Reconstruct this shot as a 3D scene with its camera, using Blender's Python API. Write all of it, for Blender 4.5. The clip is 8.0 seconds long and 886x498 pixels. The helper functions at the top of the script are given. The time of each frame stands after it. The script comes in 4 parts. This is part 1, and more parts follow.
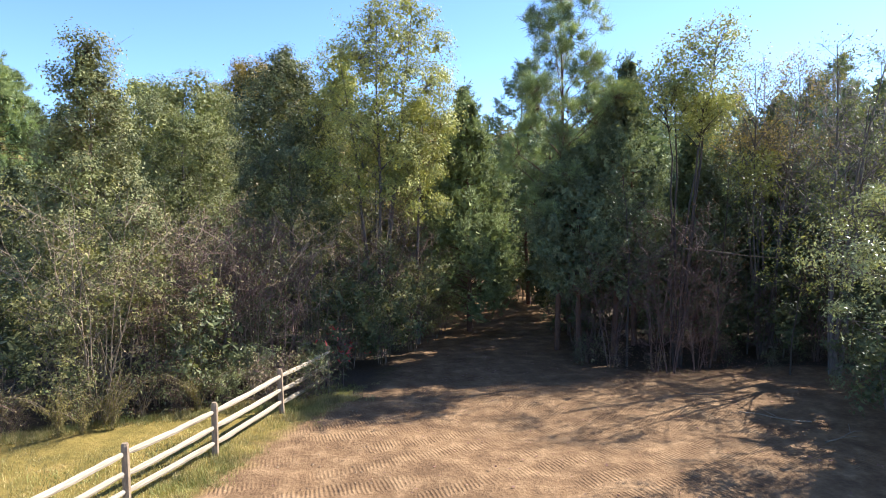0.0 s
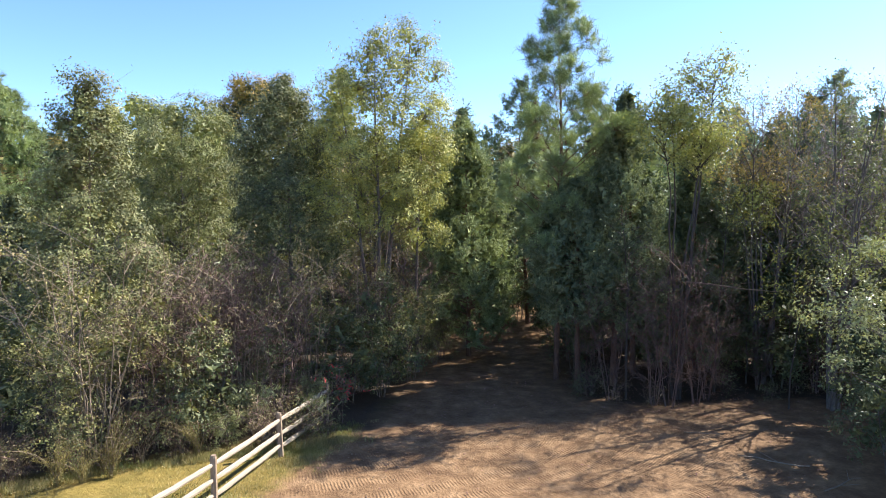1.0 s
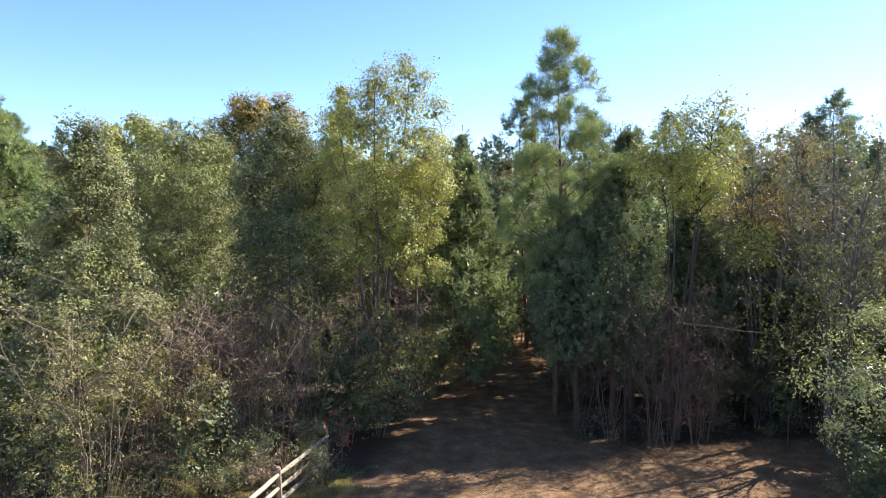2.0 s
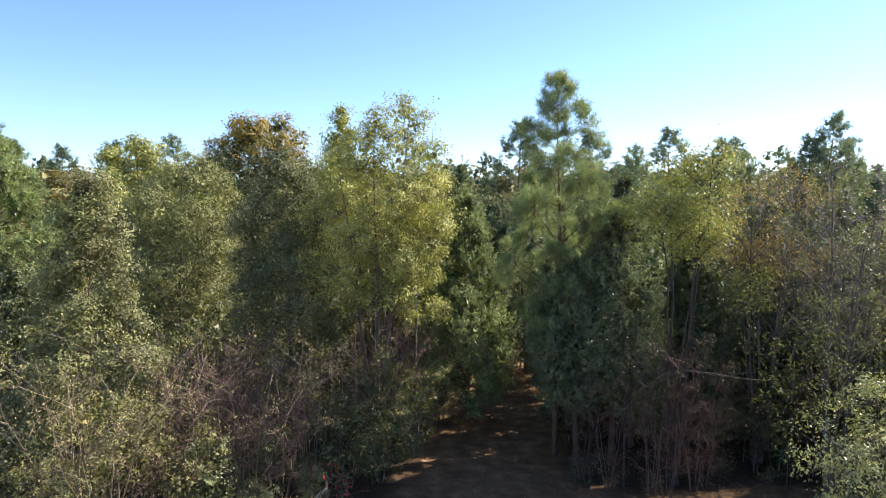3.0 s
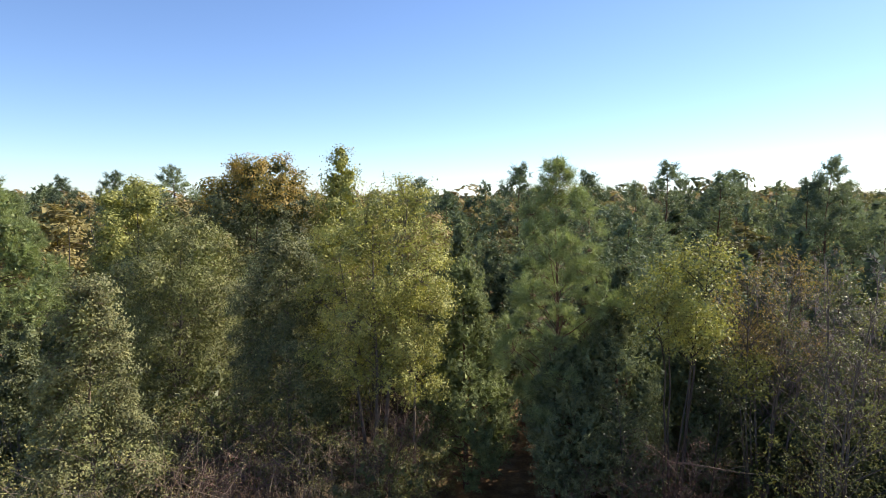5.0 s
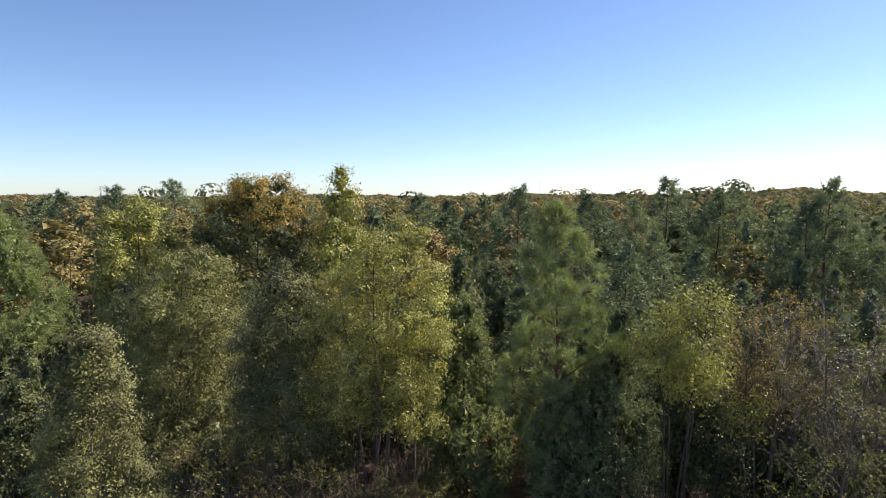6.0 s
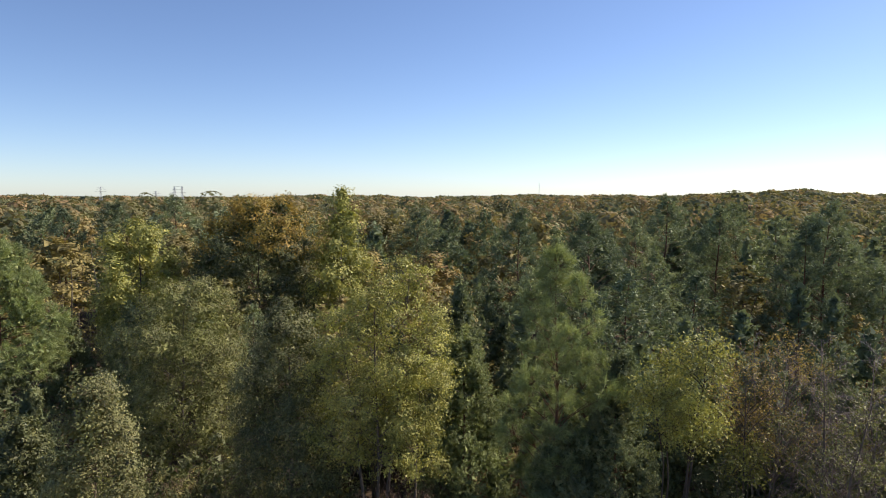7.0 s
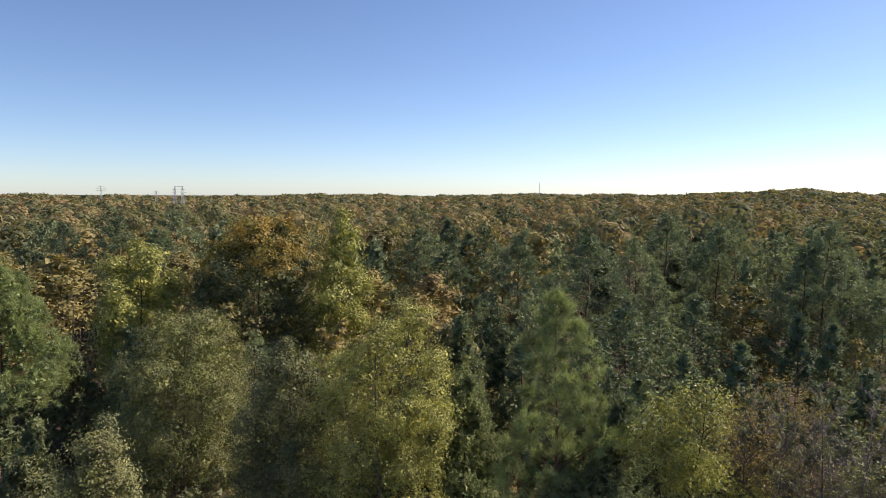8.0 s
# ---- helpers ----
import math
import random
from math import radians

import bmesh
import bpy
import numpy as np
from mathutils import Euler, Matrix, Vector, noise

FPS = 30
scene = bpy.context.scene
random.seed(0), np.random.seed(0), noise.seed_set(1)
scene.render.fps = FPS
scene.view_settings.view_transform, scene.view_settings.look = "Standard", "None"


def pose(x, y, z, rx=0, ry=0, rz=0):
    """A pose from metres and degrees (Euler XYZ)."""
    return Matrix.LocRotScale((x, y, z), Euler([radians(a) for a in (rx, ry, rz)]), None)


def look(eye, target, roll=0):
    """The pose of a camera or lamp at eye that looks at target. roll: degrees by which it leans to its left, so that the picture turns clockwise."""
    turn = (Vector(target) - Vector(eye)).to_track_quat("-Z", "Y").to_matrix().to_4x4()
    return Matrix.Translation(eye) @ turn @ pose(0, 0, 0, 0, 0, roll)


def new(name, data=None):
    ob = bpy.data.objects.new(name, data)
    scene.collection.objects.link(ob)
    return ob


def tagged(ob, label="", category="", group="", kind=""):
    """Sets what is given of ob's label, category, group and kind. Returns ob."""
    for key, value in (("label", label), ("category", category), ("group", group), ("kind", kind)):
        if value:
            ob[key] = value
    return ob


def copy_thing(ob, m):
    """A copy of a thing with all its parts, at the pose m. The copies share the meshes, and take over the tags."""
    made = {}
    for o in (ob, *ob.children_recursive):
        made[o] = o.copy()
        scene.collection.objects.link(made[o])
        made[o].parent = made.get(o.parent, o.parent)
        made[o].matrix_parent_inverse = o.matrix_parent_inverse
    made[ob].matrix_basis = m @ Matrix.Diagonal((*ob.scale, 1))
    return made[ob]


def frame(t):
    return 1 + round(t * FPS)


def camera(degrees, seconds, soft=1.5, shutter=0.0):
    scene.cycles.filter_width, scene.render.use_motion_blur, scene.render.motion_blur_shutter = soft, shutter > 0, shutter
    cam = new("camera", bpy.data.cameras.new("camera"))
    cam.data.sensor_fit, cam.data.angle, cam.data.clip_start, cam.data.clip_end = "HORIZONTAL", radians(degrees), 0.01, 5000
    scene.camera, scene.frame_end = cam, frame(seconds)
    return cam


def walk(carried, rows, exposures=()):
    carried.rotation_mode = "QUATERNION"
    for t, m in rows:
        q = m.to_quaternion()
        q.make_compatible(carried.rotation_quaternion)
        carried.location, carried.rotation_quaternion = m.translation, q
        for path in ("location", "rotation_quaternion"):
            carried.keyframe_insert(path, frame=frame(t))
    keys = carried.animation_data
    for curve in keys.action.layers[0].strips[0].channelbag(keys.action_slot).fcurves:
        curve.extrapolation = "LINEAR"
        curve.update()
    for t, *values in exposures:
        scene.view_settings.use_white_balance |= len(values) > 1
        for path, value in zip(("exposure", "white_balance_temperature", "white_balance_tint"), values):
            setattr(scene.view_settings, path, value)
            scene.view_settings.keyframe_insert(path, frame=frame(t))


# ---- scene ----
cam = camera(70.0, 8.0, soft=0.9)
METRES, EYE, TILT, LEAN, TURN = 12.2, 5.5, -5.0, 0.0, 0.0
ROWS = [
    (0.0, 0.0, 0.0, 0.0, 0.0, 0.0, 0.0),
    (0.5, 0.0009, -0.0007, 0.0416, -0.04, 0.05, 0.04),
    (1.0, 0.0011, -0.0018, 0.0886, -0.07, 0.1, 0.08),
    (1.5, 0.0012, -0.0031, 0.1423, -0.1, 0.12, 0.09),
    (3.0, 0.0032, -0.0087, 0.3304, -0.13, 0.13, 0.04),
    (3.5, 0.0032, -0.0102, 0.394, -0.15, 0.18, 0.05),
    (4.0, 0.004, -0.0124, 0.4587, -0.16, 0.19, 0.05),
    (4.5, 0.0049, -0.0158, 0.525, -0.18, 0.17, 0.03),
    (5.0, 0.0057, -0.0197, 0.589, -0.19, 0.13, -0.0),
    (6.5, 0.0032, -0.0341, 0.7874, -0.2, -0.02, -0.1),
    (7.0, 0.0015, -0.0411, 0.854, -0.2, 0.01, -0.14),
    (7.5, 0.0011, -0.0454, 0.9242, -0.18, -0.02, -0.16),
    (8.0, 0.0005, -0.0495, 0.9984, -0.18, -0.13, -0.17),
]
EXPOSURES = [(0.0, 1.58, 6000, 10), (1.5, 1.57, 6100, 11), (3.5, 1.32, 6600, 11), (5.0, 0.97, 6700, 11), (6.5, 0.66, 6950, 13), (8.0, 0.56, 7050, 14)]
walk(cam, [(t, pose(0, 0, EYE, TILT, LEAN, TURN) @ pose(METRES * x, METRES * y, METRES * z, 90 + pitch, roll, yaw)) for t, x, y, z, yaw, pitch, roll in ROWS], EXPOSURES)

# ---- world, sun ----
SUN_AZ, SUN_EL = 63.0, 39.0          # degrees clockwise from +y, degrees above the ground
world = bpy.data.worlds.new("sky")
scene.world = world
world.use_nodes = True
wn, wl = world.node_tree.nodes, world.node_tree.links
wn.clear()
sky = wn.new("ShaderNodeTexSky")
sky.sky_type, sky.sun_disc = "NISHITA", False
sky.sun_elevation, sky.sun_rotation = radians(SUN_EL), radians(SUN_AZ)
sky.air_density, sky.dust_density, sky.ozone_density = 0.75, 0.2, 3.6
bg, wout = wn.new("ShaderNodeBackground"), wn.new("ShaderNodeOutputWorld")
bg.inputs["Strength"].default_value = 0.098
tint = wn.new("ShaderNodeMix")
tint.data_type, tint.blend_type = "RGBA", "MULTIPLY"
tint.inputs[0].default_value, tint.inputs[7].default_value = 1.0, (0.935, 0.988, 1.095, 1)
wl.new(sky.outputs[0], tint.inputs[6])
wl.new(tint.outputs[2], bg.inputs[0])
wl.new(bg.outputs[0], wout.inputs[0])
sun = new("sun", bpy.data.lights.new("sun", "SUN"))
sun.data.energy, sun.data.angle, sun.data.color = 5.0, radians(0.53), (1.0, 0.92, 0.80)
sa, se = radians(SUN_AZ), radians(SUN_EL)
SUN_DIR = Vector((math.sin(sa) * math.cos(se), math.cos(sa) * math.cos(se), math.sin(se)))
sun.matrix_world = look(SUN_DIR * 100, (0, 0, 0))


# ---- materials ----
def material(name):
    m = bpy.data.materials.new(name)
    m.use_nodes = True
    n, l = m.node_tree.nodes, m.node_tree.links
    return m, n, l, n["Principled BSDF"]


def ramp(n, stops):
    r = n.new("ShaderNodeValToRGB")
    while len(r.color_ramp.elements) < len(stops):
        r.color_ramp.elements.new(0.5)
    for e, (p, c) in zip(r.color_ramp.elements, stops):
        e.position, e.color = p, (*c, 1)
    return r


def noise_tex(n, l, scale, detail=4, rough=0.55, coord="Object", vec=None):
    t = n.new("ShaderNodeTexNoise")
    t.inputs["Scale"].default_value, t.inputs["Detail"].default_value, t.inputs["Roughness"].default_value = scale, detail, rough
    if vec is None:
        c = n.new("ShaderNodeTexCoord")
        vec = c.outputs[coord]
    l.new(vec, t.inputs["Vector"])
    return t


def mixc(n, l, fac, a, b, mode="MIX"):
    m = n.new("ShaderNodeMix")
    m.data_type, m.blend_type = "RGBA", mode
    for sock, v in ((m.inputs[0], fac), (m.inputs[6], a), (m.inputs[7], b)):
        if isinstance(v, (int, float)):
            sock.default_value = v
        elif isinstance(v, tuple):
            sock.default_value = (*v, 1)
        else:
            l.new(v, sock)
    return m.outputs[2]


def math_node(n, l, op, a, b=0.0, c=0.0):
    m = n.new("ShaderNodeMath")
    m.operation = op
    for sock, v in zip(m.inputs, (a, b, c)):
        if isinstance(v, (int, float)):
            sock.default_value = v
        else:
            l.new(v, sock)
    return m.outputs[0]


def leaf_material(name, stops, patch=(0.12, 0.09, 0.02), patch_amount=0.35, glow=0.25, by_object=0.0, gloss=0.5, gain=2.35, scale=0.55, tone=0.0, shine=0.2, vary=0.35, spread=0.45, shoots=1.3):
    """Thin leaves that let some light through: colour by leaf, by patch of the crown, and by tree."""
    m, n, l, p = material(name)
    geo = n.new("ShaderNodeNewGeometry")
    value = math_node(n, l, "MULTIPLY_ADD", geo.outputs["Random Per Island"], spread, 0.5 - 0.5 * spread)
    if by_object:
        oi = n.new("ShaderNodeObjectInfo")
        a = math_node(n, l, "MULTIPLY", oi.outputs["Random"], by_object)
        value = math_node(n, l, "MULTIPLY_ADD", value, 1 - by_object, a)
    if tone:
        at = n.new("ShaderNodeAttribute")
        at.attribute_name = "tone"
        a = math_node(n, l, "MULTIPLY", at.outputs["Fac"], tone)
        value = math_node(n, l, "MULTIPLY_ADD", value, 1 - tone, a)
    r = ramp(n, [(q, (1.19 * gain * c[0] * (1 + vary * (q - 0.5)), gain * c[1] * (1 + vary * (q - 0.5)), 1.45 * gain * c[2] * (1 + vary * (q - 0.5)))) for q, c in stops])
    patch = tuple(gain * v for v in patch)
    l.new(value, r.inputs[0])
    big = noise_tex(n, l, scale, 3)
    cut = ramp(n, [(0.48, (0, 0, 0)), (0.68, (1, 1, 1))])
    l.new(big.outputs[0], cut.inputs[0])
    amount = math_node(n, l, "MULTIPLY", cut.outputs[0], patch_amount)
    col = mixc(n, l, amount, r.outputs[0], patch)
    # shoots differ from one another in age and colour
    shoot = ramp(n, [(0.34, (0.66, 0.67, 0.70)), (0.66, (1.34, 1.32, 1.28))])
    l.new(noise_tex(n, l, shoots, 2).outputs[0], shoot.inputs[0])
    col = mixc(n, l, 1.0, col, shoot.outputs[0], "MULTIPLY")
    l.new(col, p.inputs["Base Color"])
    p.inputs["Roughness"].default_value = gloss
    p.inputs["Specular IOR Level"].default_value = shine
    tr = n.new("ShaderNodeBsdfTranslucent")
    warm = mixc(n, l, 1.0, col, (1.0, 1.0, 0.6), "MULTIPLY")
    l.new(warm, tr.inputs["Color"])
    mix = n.new("ShaderNodeMixShader")
    mix.inputs[0].default_value = glow
    l.new(p.outputs[0], mix.inputs[1])
    l.new(tr.outputs[0], mix.inputs[2])
    l.new(mix.outputs[0], n["Material Output"].inputs[0])
    return m


def bark_material(name, dark, light, scale=6.0):
    m, n, l, p = material(name)
    c = n.new("ShaderNodeTexCoord")
    mp = n.new("ShaderNodeMapping")
    mp.inputs["Scale"].default_value = (1, 1, 0.25)
    l.new(c.outputs["Object"], mp.inputs[0])
    t = noise_tex(n, l, scale * 3, 6, 0.65, vec=mp.outputs[0])
    t2 = noise_tex(n, l, 0.9, 3)
    r = ramp(n, [(0.3, dark), (0.7, light)])
    l.new(t.outputs[0], r.inputs[0])
    col = mixc(n, l, math_node(n, l, "MULTIPLY", t2.outputs[0], 0.5), r.outputs[0], tuple(0.6 * v for v in dark))
    l.new(col, p.inputs["Base Color"])
    p.inputs["Roughness"].default_value = 0.9
    b = n.new("ShaderNodeBump")
    b.inputs["Strength"].default_value, b.inputs["Distance"].default_value = 0.7, 0.02
    l.new(t.outputs[0], b.inputs["Height"])
    l.new(b.outputs[0], p.inputs["Normal"])
    return m


BARK_GREY = bark_material("grey_bark", (0.07, 0.055, 0.045), (0.24, 0.20, 0.165))
BARK_PINE = bark_material("pine_bark", (0.07, 0.035, 0.022), (0.25, 0.13, 0.08), 4)
BARK_DARK = bark_material("dark_bark", (0.035, 0.028, 0.022), (0.12, 0.09, 0.07))
TWIG_PALE = bark_material("pale_twig", (0.15, 0.108, 0.072), (0.38, 0.29, 0.20))
TWIG_GREY = bark_material("grey_twig", (0.15, 0.12, 0.115), (0.40, 0.335, 0.31))
TWIG_DEAD = bark_material("dead_brush_twig", (0.085, 0.05, 0.040), (0.24, 0.155, 0.122))
TWIG_BROWN = bark_material("brown_twig", (0.11, 0.065, 0.05), (0.29, 0.195, 0.15))

LEAF_WILLOW = leaf_material("grey_green_leaf", [(0.0, (0.05, 0.07, 0.023)), (0.5, (0.098, 0.124, 0.035)), (1.0, (0.165, 0.178, 0.050))], patch=(0.12, 0.14, 0.035), gain=1.7)
LEAF_YELLOW = leaf_material("yellow_green_leaf", [(0.0, (0.06, 0.080, 0.020)), (0.4, (0.106, 0.132, 0.031)), (0.75, (0.159, 0.178, 0.038)), (1.0, (0.22, 0.21, 0.050))], patch=(0.15, 0.152, 0.029), patch_amount=0.45)
LEAF_ORANGE = leaf_material("rusty_leaf", [(0.0, (0.026, 0.04, 0.014)), (0.55, (0.055, 0.066, 0.02)), (0.85, (0.11, 0.098, 0.026)), (1.0, (0.17, 0.10, 0.028))], patch=(0.028, 0.042, 0.016), patch_amount=0.8, scale=0.4)
# gain is lowered to put shade in the gaps into the leaf colour
LEAF_DARK = leaf_material("dark_green_leaf", [(0.0, (0.027, 0.041, 0.014)), (0.6, (0.058, 0.078, 0.025)), (1.0, (0.105, 0.12, 0.036))], patch=(0.07, 0.06, 0.024), gloss=0.45, gain=1.8)
LEAF_THICKET = leaf_material("thicket_leaf", [(0.0, (0.030, 0.042, 0.012)), (0.4, (0.066, 0.083, 0.022)), (0.75, (0.108, 0.118, 0.034)), (1.0, (0.18, 0.165, 0.055))], patch=(0.12, 0.10, 0.03), patch_amount=0.6, scale=0.9, vary=0.5, spread=0.6)
LEAF_DEEP = leaf_material("deep_olive_leaf", [(0.0, (0.024, 0.035, 0.013)), (0.6, (0.054, 0.070, 0.023)), (1.0, (0.125, 0.138, 0.044))], patch=(0.07, 0.07, 0.024), patch_amount=0.3, spread=0.6, shoots=1.5)
LEAF_BROWN = leaf_material("dry_olive_leaf", [(0.0, (0.048, 0.046, 0.020)), (0.5, (0.092, 0.088, 0.034)), (0.85, (0.135, 0.115, 0.045)), (1.0, (0.19, 0.14, 0.06))], patch=(0.07, 0.082, 0.026), patch_amount=0.5, gloss=0.6)
LEAF_LIGHT = leaf_material("light_green_leaf", [(0.0, (0.06, 0.08, 0.026)), (0.5, (0.115, 0.145, 0.045)), (1.0, (0.20, 0.225, 0.075))], patch=(0.13, 0.145, 0.035), gloss=0.3)
LEAF_BRIGHT = leaf_material("bright_yellow_green_leaf", [(0.0, (0.07, 0.095, 0.02)), (1.0, (0.15, 0.17, 0.035))], patch_amount=0.1)
LEAF_RUST = leaf_material("rust_orange_leaf", [(0.0, (0.066, 0.064, 0.013)), (0.5, (0.112, 0.096, 0.016)), (1.0, (0.165, 0.12, 0.020))], patch=(0.08, 0.085, 0.018), patch_amount=0.5, scale=0.8)
LEAF_GLOSSY = leaf_material("glossy_olive_leaf", [(0.0, (0.050, 0.066, 0.022)), (0.5, (0.096, 0.118, 0.037)), (1.0, (0.162, 0.172, 0.058))], patch=(0.11, 0.135, 0.034), gloss=0.55, shine=0.14, gain=1.75)
LEAF_DRY = leaf_material("dead_brown_leaf", [(0.0, (0.042, 0.028, 0.016)), (0.6, (0.080, 0.054, 0.028)), (1.0, (0.13, 0.09, 0.045))], patch=(0.06, 0.055, 0.022), patch_amount=0.5, gain=1.6, gloss=0.7)
LEAF_PLUME = leaf_material("faded_plume", [(0.0, (0.05, 0.056, 0.016)), (0.6, (0.10, 0.098, 0.024)), (1.0, (0.16, 0.135, 0.036))], patch=(0.07, 0.085, 0.02), patch_amount=0.5, gain=1.8, gloss=0.7)
LEAF_RED = leaf_material("red_sumac_leaf", [(0.0, (0.12, 0.016, 0.012)), (1.0, (0.22, 0.04, 0.025))], patch_amount=0.0)
NEEDLE_CEDAR = leaf_material("cedar_spray", [(0.0, (0.032, 0.050, 0.022)), (0.6, (0.066, 0.094, 0.036)), (1.0, (0.12, 0.145, 0.052))], patch=(0.09, 0.08, 0.03), patch_amount=0.4, glow=0.3, gloss=0.8, shine=0.1, vary=0.3)
NEEDLE_PINE = leaf_material("pine_needle", [(0.0, (0.044, 0.073, 0.026)), (0.5, (0.086, 0.125, 0.040)), (1.0, (0.14, 0.175, 0.055))], patch=(0.105, 0.135, 0.044), glow=0.36, gloss=0.45)
NEEDLE_FAR = leaf_material("far_pine_needle", [(0.0, (0.035, 0.058, 0.027)), (0.35, (0.055, 0.082, 0.034)), (0.65, (0.073, 0.104, 0.042)), (1.0, (0.100, 0.130, 0.050))], patch=(0.060, 0.084, 0.036), glow=0.25, by_object=0.7, gloss=0.7, spread=0.5, shoots=1.2)
NEEDLE_SOFT = leaf_material("soft_cedar_spray", [(0.0, (0.040, 0.060, 0.023)), (0.5, (0.078, 0.110, 0.038)), (1.0, (0.125, 0.16, 0.055))], patch=(0.09, 0.115, 0.038), patch_amount=0.3, glow=0.3, gloss=0.8, shine=0.1, vary=0.3)
LEAF_GOLD = leaf_material("golden_leaf", [(0.0, (0.075, 0.078, 0.022)), (0.5, (0.13, 0.118, 0.028)), (1.0, (0.18, 0.140, 0.030))], patch=(0.11, 0.12, 0.03))
LEAF_WOOD = leaf_material("mixed_autumn_leaf", [(0.0, (0.06, 0.067, 0.022)), (0.35, (0.088, 0.09, 0.029)), (0.65, (0.115, 0.112, 0.030)), (0.85, (0.094, 0.086, 0.027)), (1.0, (0.088, 0.071, 0.024))], patch=(0.06, 0.07, 0.02), by_object=0.75, gloss=0.7, spread=0.6, shoots=1.5)
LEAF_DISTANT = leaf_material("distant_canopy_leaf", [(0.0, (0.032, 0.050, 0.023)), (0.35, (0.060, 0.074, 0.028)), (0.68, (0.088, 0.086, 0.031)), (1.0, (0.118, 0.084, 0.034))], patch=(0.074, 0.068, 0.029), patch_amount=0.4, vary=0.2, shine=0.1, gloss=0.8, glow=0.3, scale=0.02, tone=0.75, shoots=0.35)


# ---- mesh building ----
def mesh_object(name, verts, faces, mat, smooth=False):
    """One mesh from arrays: verts (n, 3), faces a list of (m, 3) and (m, 4) index arrays."""
    me = bpy.data.meshes.new(name)
    faces = [np.asarray(f, dtype=np.int32) for f in faces if len(f)]
    verts = np.asarray(verts, dtype=np.float32)
    me.vertices.add(len(verts))
    me.vertices.foreach_set("co", verts.ravel())
    loops = np.concatenate([f.ravel() for f in faces])
    sizes = np.concatenate([np.full(len(f), f.shape[1], dtype=np.int32) for f in faces])
    me.loops.add(len(loops))
    me.loops.foreach_set("vertex_index", loops)
    me.polygons.add(len(sizes))
    me.polygons.foreach_set("loop_start", np.concatenate(([0], np.cumsum(sizes)[:-1])).astype(np.int32))
    me.polygons.foreach_set("use_smooth", np.full(len(sizes), smooth, dtype=bool))
    me.update(calc_edges=True)
    me.materials.append(mat)
    return new(name, me)


def part(name, ob, parent, label=""):
    ob.name = name
    ob.parent = parent
    return tagged(ob, label)


class Tubes:
    """Collects tapered limbs into one mesh."""

    def __init__(self):
        self.v, self.f, self.n = [], [], 0

    def add(self, pts, r0, r1, sides=5):
        pts = np.asarray(pts, dtype=float)
        k = len(pts)
        d = np.gradient(pts, axis=0)
        d /= np.linalg.norm(d, axis=1)[:, None] + 1e-9
        ref = np.where(np.abs(d[:, 2:3]) > 0.9, np.array([[1.0, 0, 0]]), np.array([[0, 0, 1.0]]))
        a = np.cross(d, ref)
        a /= np.linalg.norm(a, axis=1)[:, None] + 1e-9
        b = np.cross(d, a)
        r = np.linspace(r0, r1, k)[:, None, None]
        w = np.arange(sides) * 2 * math.pi / sides
        ring = pts[:, None, :] + r * (np.cos(w)[None, :, None] * a[:, None, :] + np.sin(w)[None, :, None] * b[:, None, :])
        self.v.append(ring.reshape(-1, 3))
        i, j = np.meshgrid(np.arange(k - 1), np.arange(sides), indexing="ij")
        j2 = (j + 1) % sides
        self.f.append(np.stack((i * sides + j, i * sides + j2, (i + 1) * sides + j2, (i + 1) * sides + j), -1).reshape(-1, 4) + self.n)
        self.n += k * sides

    def done(self, name, mat):
        return mesh_object(name, np.concatenate(self.v), [np.concatenate(self.f)], mat, True)


def unit(v):
    return v / (np.linalg.norm(v, axis=-1, keepdims=True) + 1e-9)


def leaf_slivers(rng, p, d, length, width, face=None):
    """Narrow or small single-triangle blades."""
    n = len(p)
    d = unit(d)
    s = unit(np.cross(d, unit(rng.normal(size=(n, 3))) + (0 if face is None else face)))
    L = (length * rng.uniform(0.65, 1.3, n))[:, None]
    W = L * width * 0.5
    v = np.stack((p - s * W, p + s * W, p + d * L), 1).reshape(-1, 3)
    return v, np.arange(3 * n).reshape(n, 3)


PROFILES = {
    "oval": lambda u: (1 - abs(2 * min(1, u * 0.93 + 0.05) - 0.85) ** 2.2 / 1.45) if u < 0.96 else 0.22,
    "cone": lambda u: 0.1 + 0.9 * (1 - u) ** 0.85,
    "dome": lambda u: max(0.05, 1 - u ** 2.3) ** 0.62 * min(1, 0.72 + 1.2 * u),
    "spire": lambda u: 0.04 + 0.96 * (1 - u) ** 1.0 * min(1, 0.6 + 2 * u),
    "boughs": lambda u: 0.10 + 0.90 * (1 - u) ** 0.7 * min(1, 0.7 + 1.5 * u),
    "plume": lambda u: (0.45 + 1.1 * u if u < 0.42 else 0.91 - 0.66 * ((u - 0.42) / 0.58) ** 2.1) * 1.05,
    "globe": lambda u: math.sqrt(max(0.06, 1 - 0.9 * (1.7 * u - 0.75) ** 2)),
    "crest": lambda u: (0.75 + 0.4 * u if u < 0.5 else 0.95) * (1 - max(0, (u - 0.42) / 0.58) ** 1.7) + 0.13,
    "fan": lambda u: 0.6 + 0.4 * u,
}


